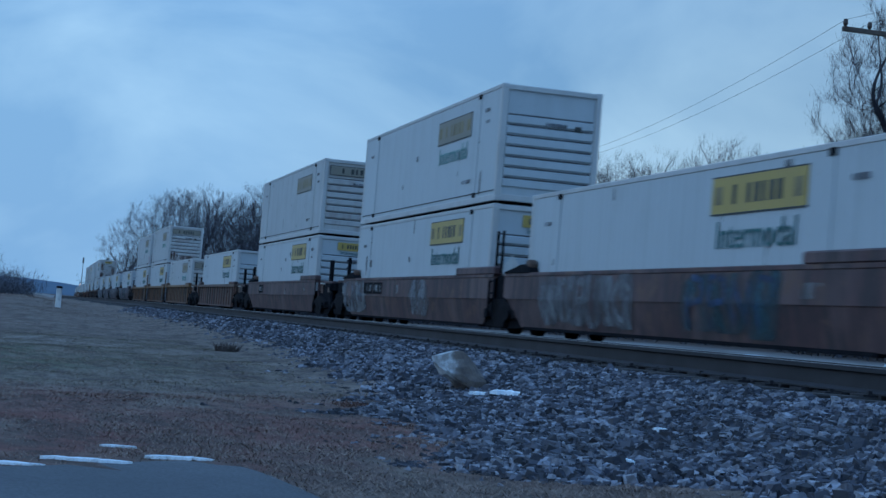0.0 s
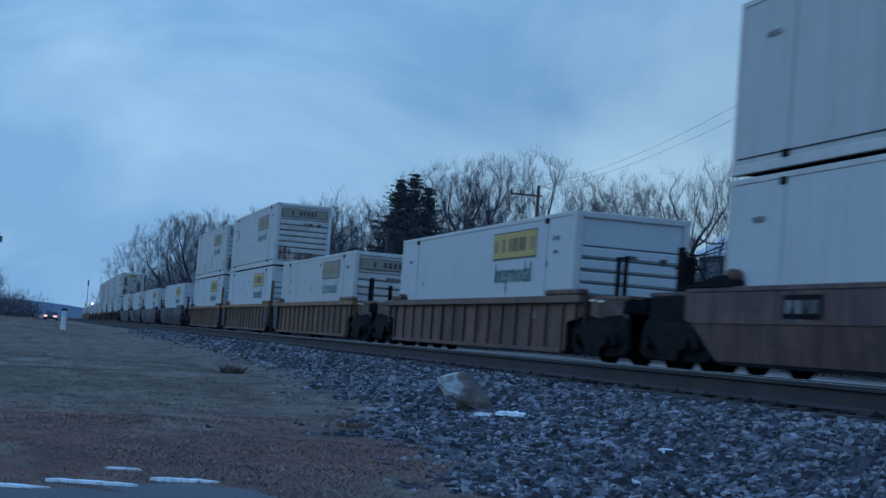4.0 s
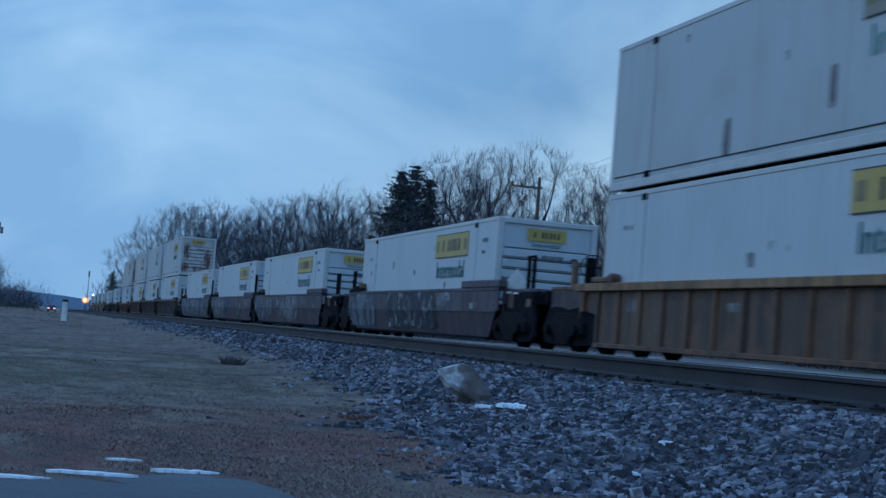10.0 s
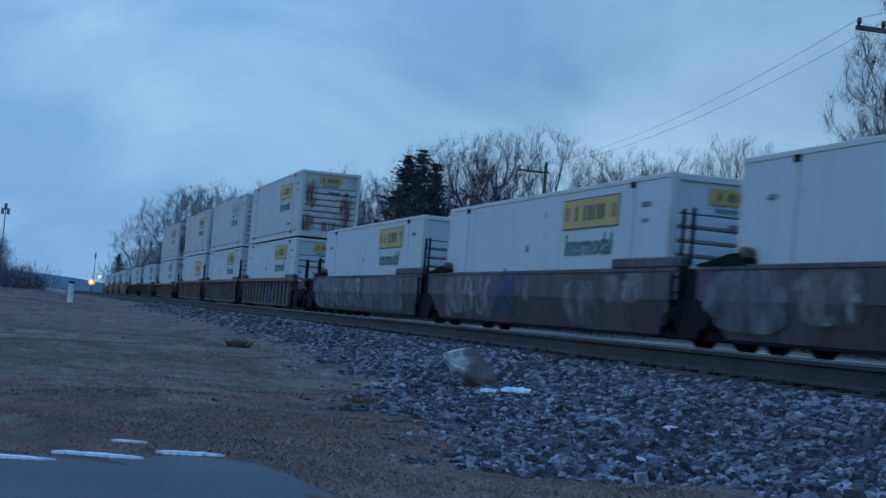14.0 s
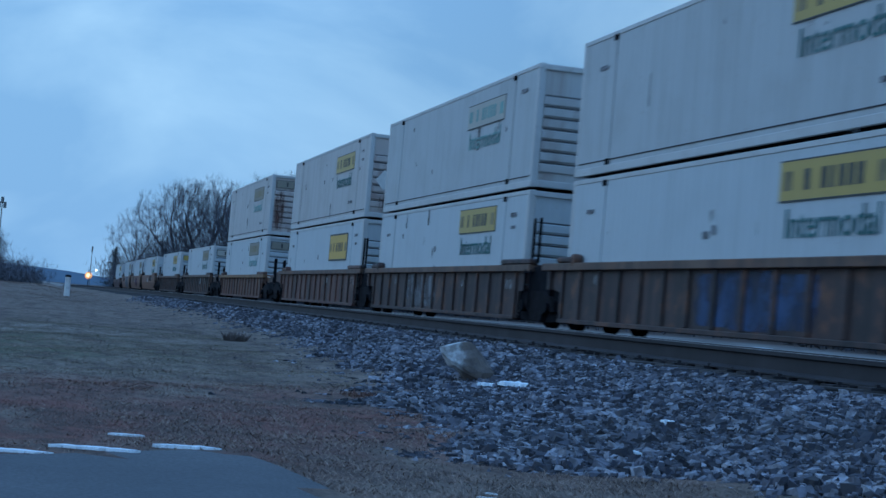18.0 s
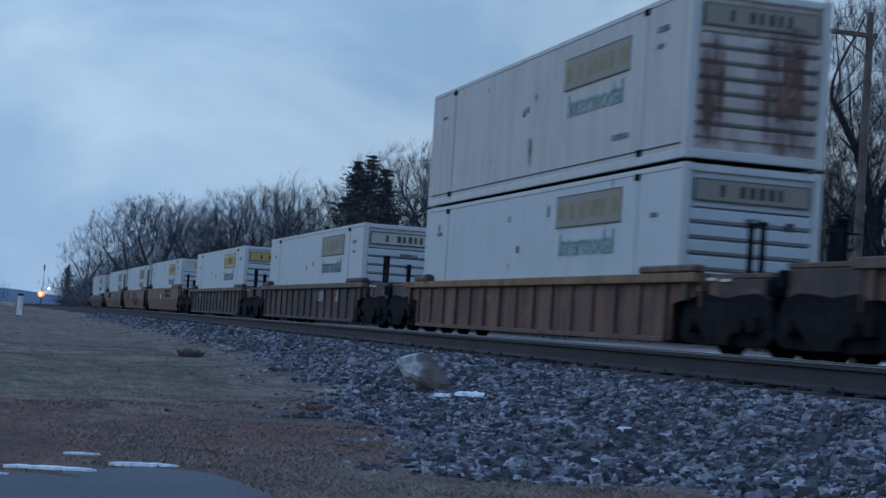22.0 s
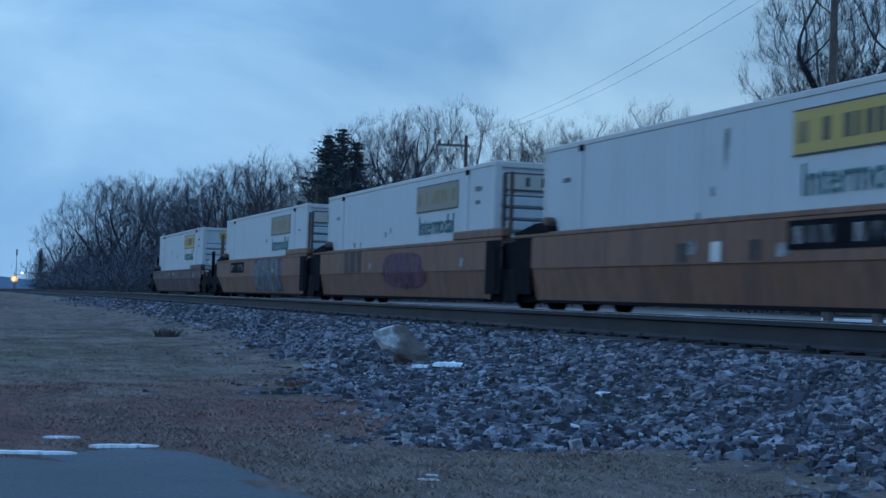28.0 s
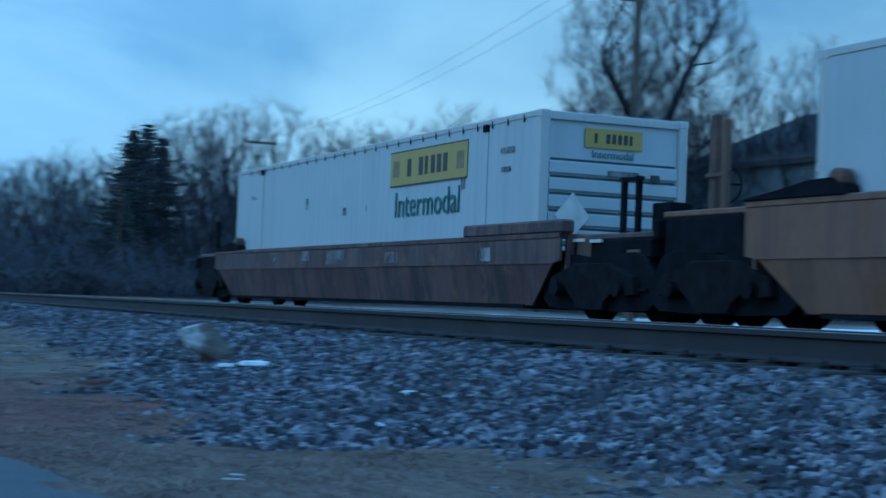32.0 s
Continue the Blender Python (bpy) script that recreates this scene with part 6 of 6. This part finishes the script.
def boulder():
    bm = bmesh.new()
    for p in ((0.08, -0.245, 0.27), (0.10, -0.21, 0.19), (0.14, 0.04, 0.07), (0.12, 0.19, -0.04), (0.11, 0.235, 0.09), (0.05, 0.15, 0.23), (0.05, 0.0, 0.32), (-0.02, -0.11, 0.31),
              (-0.18, -0.20, 0.20), (-0.20, 0.0, 0.29), (-0.22, 0.20, 0.12), (-0.20, 0.22, -0.08), (-0.18, 0.02, -0.05), (0.0, 0.10, -0.06)):
        bm.verts.new(p)
    bmesh.ops.convex_hull(bm, input=list(bm.verts))
    bmesh.ops.subdivide_edges(bm, edges=list(bm.edges), cuts=3, use_grid_fill=True)
    for v in bm.verts:
        v.co += Vector((noise.noise(v.co * 9), noise.noise(v.co * 9 + Vector((5, 0, 0))), noise.noise(v.co * 9 + Vector((0, 7, 0))))) * 0.03
    ob = new("boulder", finish(bm, "boulder", ROCK))
    ob.matrix_basis = pose(-13.75, 3.80, gz(-13.75, 3.80) + 0.05, 0, 0, -14) @ Matrix.Diagonal((1.0, 1.02, 1.0, 1))
    tagged(ob, "pale broken boulder lying on the ballast", "rock")


boulder()


def weed_clump(x, y, wide, height, count, material, label, seed):
    """A clump of dead stalks that lean every way."""
    rng = random.Random(seed)
    bm = bmesh.new()
    for _ in range(count):
        a, r = rng.uniform(0, math.tau), wide * rng.random() ** 0.5
        p = Vector((math.cos(a) * r, math.sin(a) * r * 0.7, -0.02))
        d = Vector((rng.uniform(-0.9, 0.9), rng.uniform(-0.9, 0.9), 1)).normalized()
        q = p + d * height * rng.uniform(0.4, 1.0)
        m = p.lerp(q, 0.55) + Vector((rng.uniform(-0.02, 0.02), rng.uniform(-0.02, 0.02), 0.01))
        tube(bm, [p, m, q], [0.006, 0.005, 0.002], 3, False)
    ob = new("weed_clump", finish(bm, "weed_clump", material))
    ob.matrix_basis = pose(x, y, max(gz(x, y), float(bed_z(np.array(float(x)), np.array(float(y))))))
    tagged(ob, label, "weeds", "clumps of dead weeds", "stuff")


def weeds():
    dark, red = "dark clump of dead weeds at the edge of the stones", "russet clump of dead stalks among the stones"
    weed_clump(-24.5, 3.20, 0.24, 0.19, 150, WEED_DARK, dark, 1)
    weed_clump(-12.8, 2.68, 0.22, 0.07, 110, WEED_RED, red, 3)
    weed_clump(-12.3, 2.86, 0.14, 0.06, 60, WEED_RED, red, 4)
    weed_clump(-10.6, 2.55, 0.26, 0.05, 80, WEED_RED, red, 6)


weeds()


def marker_post():
    x, y = -69.0, 2.03
    p = thing("marker_post", "white trackside marker post with a dark cap in the grass", "post", at=(x, y, gz(x, y)))
    bm = bmesh.new()
    tube(bm, [(0, 0, -0.3), (0, 0, 0.80)], [0.125, 0.11], 12)
    part("post", bm, POST_WHITE, p)
    bm = bmesh.new()
    tube(bm, [(0, 0, 0.79), (0, 0, 0.85), (0, 0, 0.88)], [0.125, 0.125, 0.08], 12)
    part("cap", bm, SOOT, p, "dark cap")


marker_post()


def signal():
    """A signal: its head turns from edge-on, standing in for the lamp lighting up."""
    x, y = -650.0, 26.56
    z = 0.13 + 650 * math.tan(radians(0.255)) - gz(x, y)
    p = thing("railway_signal", "trackside signal mast with a lit amber lamp", "signal", at=(x, y, gz(x, y)))
    bm = bmesh.new()
    tube(bm, [(0, 0, -0.3), (0, 0, z + 2.4)], [0.14, 0.12], 8)
    part("mast", bm, SOOT, p)
    bm = bmesh.new()
    box(bm, -0.25, 0.0, -0.5, 0.5, -0.6, 0.6)
    head = part("signal_head", bm, SOOT, p, bevel=0.03)
    head.location = (0, 0, z)
    bm = bmesh.new()
    tube(bm, [(0.10, 0, 0), (0.16, 0, 0)], [0.80, 0.72], 16)
    part("lens", bm, AMBER, head, "lit amber lamp")
    # Added glowing disc behind the oversized lens: stands in for the lamp's glare.
    bm = bmesh.new()
    tube(bm, [(0.02, 0.0, 0), (0.07, 0.0, 0)], [1.2, 1.35], 22)
    part("glare_disc", bm, AMBER_GLARE, head, "amber glare around the lamp")
    bm = bmesh.new()
    tube(bm, [(0, 0, z + 1.2), (0, 1.6, z + 1.8), (0, 2.7, z + 2.0)], [0.08, 0.08, 0.08], 6)
    part("bracket", bm, SOOT, p)
    bm = bmesh.new()
    tube(bm, [(0.10, 2.7, z + 2.2), (0.16, 2.7, z + 2.2)], [0.36, 0.32], 16)
    part("side_lamp", bm, WHITE_LAMP, p, "small lit white lamp")
    return head, z


SIGNAL_HEAD, SIGNAL_Z = signal()


def far_car():
    """A car on the road beyond the bushes, seen by its lamps."""
    c = thing("car", "dark car with its tail lamps lit on the distant road", "car")
    bm = bmesh.new()
    extrude_x(bm, [(-0.88, 0.30), (0.88, 0.30), (0.90, 0.55), (0.86, 0.85), (-0.86, 0.85), (-0.90, 0.55)], -2.2, 2.2)
    part("body", bm, CAR_PAINT, c, bevel=0.08)
    bm = bmesh.new()
    prism(bm, [(-1.5, 0.85), (-0.9, 1.42), (0.7, 1.42), (1.5, 0.85)], -0.78, 0.78)
    part("cabin", bm, GLASS, c, "dark glazed cabin", bevel=0.05)
    for x in (-1.35, 1.35):
        for y in (-0.82, 0.82):
            bm = bmesh.new()
            tube(bm, [(x, y - 0.1, 0.32), (x, y + 0.1, 0.32)], [0.32, 0.32], 14)
            part("wheel", bm, SOOT, c)
    for y in (-0.66, 0.66):
        bm = bmesh.new()
        box(bm, 2.2, 2.24, y - 0.24, y + 0.24, 0.60, 0.84)
        part("tail_lamp", bm, RED_LAMP, c, "lit tail lamp")
    return c


CAR = far_car()


def mast(x, y, height, heads, label):
    p = thing("lamp_mast", label, "lamp mast", "tall masts in the distance", (x, y, gz(x, y)))
    bm = bmesh.new()
    tube(bm, [(0, 0, -0.3), (0, 0, height)], [0.13, 0.07], 8)
    part("shaft", bm, MAST_GREY, p)
    for i in range(heads):
        bm = bmesh.new()
        a = i * math.tau / heads
        box(bm, math.cos(a) * 0.3 - 0.22, math.cos(a) * 0.3 + 0.22, math.sin(a) * 0.40 - 0.22, math.sin(a) * 0.40 + 0.22, height - 0.6 - 0.7 * (i % 2), height + 0.3 - 0.7 * (i % 2))
        part("lamp_head", bm, MAST_GREY, p, bevel=0.05)


mast(-250, -3.0, 11.9, 4, "tall grey floodlight mast beyond the bushes")
mast(-470, 19.6, 11.8, 2, "slender lamp mast far down the line")


def house(x, y, z0, wide, deep, eave, ridge, turn, snow_roof, label, chimney):
    h = thing("house", label, "house", "houses behind the trees", (x, y, z0), turn)
    bm = bmesh.new()
    box(bm, -wide / 2, wide / 2, -deep / 2, deep / 2, -1.0, eave)
    wall = part("wall", bm, SIDING, h, "grey clapboard walls")
    for s in (-1, 1):
        bm = bmesh.new()
        prism(bm, [(-wide / 2, eave), (wide / 2, eave), (0, ridge)], s * deep / 2 - 0.1, s * deep / 2 + 0.1)
        part("gable", bm, SIDING, h)
        bm = bmesh.new()
        o = wide / 2 + 0.35
        zz = eave - 0.35 * (ridge - eave) / (wide / 2)
        prism(bm, [(s * o, zz), (s * o, zz + 0.22), (0, ridge + 0.22), (0, ridge)], -deep / 2 - 0.4, deep / 2 + 0.4)
        part("roof", bm, SNOW if snow_roof and s < 0 else SHINGLE, h, "snow-covered roof slope" if snow_roof and s < 0 else "dark shingled roof slope")
    bm = bmesh.new()
    box(bm, -wide / 2 - 0.3, wide / 2 + 0.3, -deep / 2 - 0.3, -deep / 2 - 0.1, eave - 0.5, eave - 0.2)
    part("trim", bm, TRIM, h, "white trim board")
    for dx in (-0.28, 0.28):
        win = slab("window", (1.0, 0.10, 1.7), TRIM, h, (dx * wide, -deep / 2 - 0.04, eave - 1.7))
        slab("pane", (0.78, 0.04, 1.48), GLASS, win, (0, -0.05, 0))
    if chimney:
        bm = bmesh.new()
        box(bm, -0.40, 0.40, -0.40, 0.40, ridge - 0.8, ridge + 1.1)
        box(bm, -0.46, 0.46, -0.46, 0.46, ridge + 0.95, ridge + 1.12)
        ch = part("chimney", bm, BRICK, h, "dark red brick chimney")
        ch.location = (0, deep * 0.25, 0)


house(-107.5, 50, 3.0, 5.0, 7.0, 5.0, 6.7, 92, True, "small grey house with snow on its roof and a brick chimney", True)
house(-60.0, 47, 2.0, 15.0, 9.0, 4.6, 7.6, 96, False, "long low house with a dark shingled roof", False)


def low_barrier():
    y = 22.0
    b = thing("low_barrier", "low timber barrier capped with snow beyond the tracks", "barrier", at=(-36.9, y, gz(-36.9, y)))
    for dx in (-1.15, 1.2):
        slab("post", (0.30, 0.16, 0.60), POLE, b, (dx, -0.10, 0.25), bevel=0.02)
    for z, h in ((0.16, 0.14), (0.44, 0.08)):
        slab("rail", (3.3, 0.10, h), POLE, b, (0, 0.05, z - 0.03), bevel=0.01)
        slab("snow_cover", (3.28, 0.16, h), SNOW, b, (0, 0.03, z + 0.05), "band of white snow", bevel=0.02)


low_barrier()
snow_patch(-60.0, 24.0, 5.4, 0.35, 3, "long strip of snow on the far bank", 70, 0.10)
for i, (x, y, sx, sy) in enumerate([(-62, 22, 3.0, 1.2), (-50, 24, 4.0, 1.0), (-40, 19, 2.6, 0.9), (-75, 20, 3.5, 1.1), (-34, 25, 5.0, 1.5), (-92, 21, 3.0, 1.0), (-110, 24, 5.0, 1.4), (-30, 18, 1.6, 0.7)]):
    snow_patch(x, y, sx, sy, i * 17 % 40 - 20, "wide patch of snow on the far bank", 50 + i, 0.12)


def hill():
    bm = bmesh.new()
    rng = random.Random(9)
    n = 60
    top = [(-900 + 1900 * i / n, 13 + 4 * math.sin(i * 0.35) + 2.2 * math.sin(i * 1.1 + 1) + rng.uniform(-0.8, 0.8)) for i in range(n + 1)]
    a = [bm.verts.new((-1700, y, z)) for y, z in top]
    b = [bm.verts.new((-1640, y, -3)) for y, z in top]
    c = [bm.verts.new((-2000, y, -3)) for y, z in top]
    for i in range(n):
        bm.faces.new((b[i], b[i + 1], a[i + 1], a[i]))
        bm.faces.new((a[i], a[i + 1], c[i + 1], c[i]))
    tagged(new("backdrop", finish(bm, "backdrop", HILL)), "low wooded hill on the horizon, its haze painted blue-grey", "", "", "structure")


hill()

# ---- dry grass ----


def grass(name, label, count, seed, x0, x1, y0, y1, height, material, thick=1.0):
    """Lying blades in tufts; a stretch thins out towards its ends and is patchy within."""
    rng = np.random.RandomState(seed)
    x, y = rng.uniform(x0, x1, count), rng.uniform(y0, y1, count)
    clump = rng.randint(0, count, count) % (count // 14)
    tuft = rng.uniform(0, 1, count) < 0.65
    x, y = np.where(tuft, x[clump] + rng.normal(0, 0.07, count), x), np.where(tuft, y[clump] + rng.normal(0, 0.05, count), y)
    fade = (x1 - x0) * 0.28
    warp = x + 0.12 * (x1 - x0) * ripple(x, y, 0.9 + 0.02 * -x0, seed)
    dense = smooth(x0, x0 + fade, warp) * smooth(x1, x1 - fade, warp)
    dense = dense * np.clip(0.62 + 0.6 * ripple(x, y, 0.35 + 0.01 * -x0, seed * 1.7), 0.08, 1)
    off_road = ~on_drive(x, y)
    keep = off_road & (rng.uniform(0, 1, count) < dense) & (NEAR - y > bed_edge(x) - 0.15 + ragged(x, y) + rng.normal(0, 0.22, count))
    x, y = x[keep], y[keep]
    n = len(x)
    z = ground_z(x, y)
    h = height * rng.uniform(0.4, 1.2, n)
    a, lean = rng.uniform(0, math.tau, n), rng.uniform(0.6, 3.2, n)
    w = (0.0016 + 0.00016 * -x) * thick
    co = np.zeros((n, 3, 3))
    co[:, 0] = np.stack([x - w * np.cos(a + 1.57), y - w * np.sin(a + 1.57), z - 0.005], -1)
    co[:, 1] = np.stack([x + w * np.cos(a + 1.57), y + w * np.sin(a + 1.57), z - 0.005], -1)
    co[:, 2] = np.stack([x + h * lean * np.cos(a), y + h * lean * np.sin(a), z + h * 0.5], -1)
    me = bpy.data.meshes.new(name)
    me.from_pydata(co.reshape(-1, 3).tolist(), [], np.arange(n * 3).reshape(-1, 3).tolist())
    me.materials.append(material)
    tagged(new(name, me), label, "grass", "", "stuff")


def blades(name, lo, mid, hi):
    m = Nodes(name, 0.9, 0.0, 0.1)
    geo = m.nt.nodes.new("ShaderNodeNewGeometry")
    return m.done(m.ramp(geo.outputs["Random Per Island"], (0.0, lo), (0.5, mid), (1.0, hi)))


STRAW = blades("straw_blades", (0.098, 0.072, 0.060), (0.206, 0.150, 0.122), (0.36, 0.285, 0.235))
RUSSET = blades("russet_leaf_litter", (0.085, 0.050, 0.043), (0.165, 0.090, 0.070), (0.27, 0.175, 0.135))
OLIVE = blades("olive_blades", (0.085, 0.078, 0.053), (0.150, 0.126, 0.084), (0.23, 0.20, 0.145))
SHORT = "short dry straw-coloured grass"
grass("dry_grass", SHORT, 110000, 1, -24, -4.5, -2, 5, 0.022, STRAW)
grass("dry_grass", "matted dry straw at the edge of the stones", 70000, 7, -11, -3.5, 0.5, 4.5, 0.034, STRAW)
grass("leaf_litter", "russet dead leaves and stalks in the grass", 90000, 2, -14.5, -6.4, -2, 3.2, 0.020, RUSSET)
grass("olive_grass", "short olive-green grass", 150000, 3, -32, -10.0, -3, 3.5, 0.022, OLIVE)
grass("dry_grass", "tufts of longer bleached grass beside the stones", 26000, 9, -8.6, -3.8, 1.2, 3.6, 0.045, STRAW, 0.8)
grass("dry_grass", SHORT, 80000, 4, -75, -17, -4, 6, 0.032, STRAW)
grass("dry_grass", SHORT, 50000, 6, -180, -50, -6, 5, 0.06, STRAW)
single_stones()


# ---- what moves ----


def motions():
    drive_by = [(0, -205, -4.0), (1, -212, 2.5), (2, -220, 3.3), (3, -228, 4.4), (3.5, -232, 5.05), (4.5, -250, 5.3), (5.5, -272, 4.8), (7, -305, 6.6), (8.5, -345, 9.0), (11, -420, 8.0), (14, -520, 6.0), (32, -900, 2.0)]
    walk(CAR, [(t, pose(x, y, gz(x, y), 0, 0, -4)) for t, x, y in drive_by])
    # This turn is added so that the amber lamp seems to switch on.
    walk(SIGNAL_HEAD, [(t, pose(0, 0, SIGNAL_Z, 0, 0, a)) for t, a in ((0, 88), (8.3, 88), (8.8, 2), (9.2, 0), (32, 0))])
    for ob, x, z in TRAIN:
        walk(ob, [(t, on_line(x + SPEED * t, TRACK, z)) for t in range(33)])


motions()
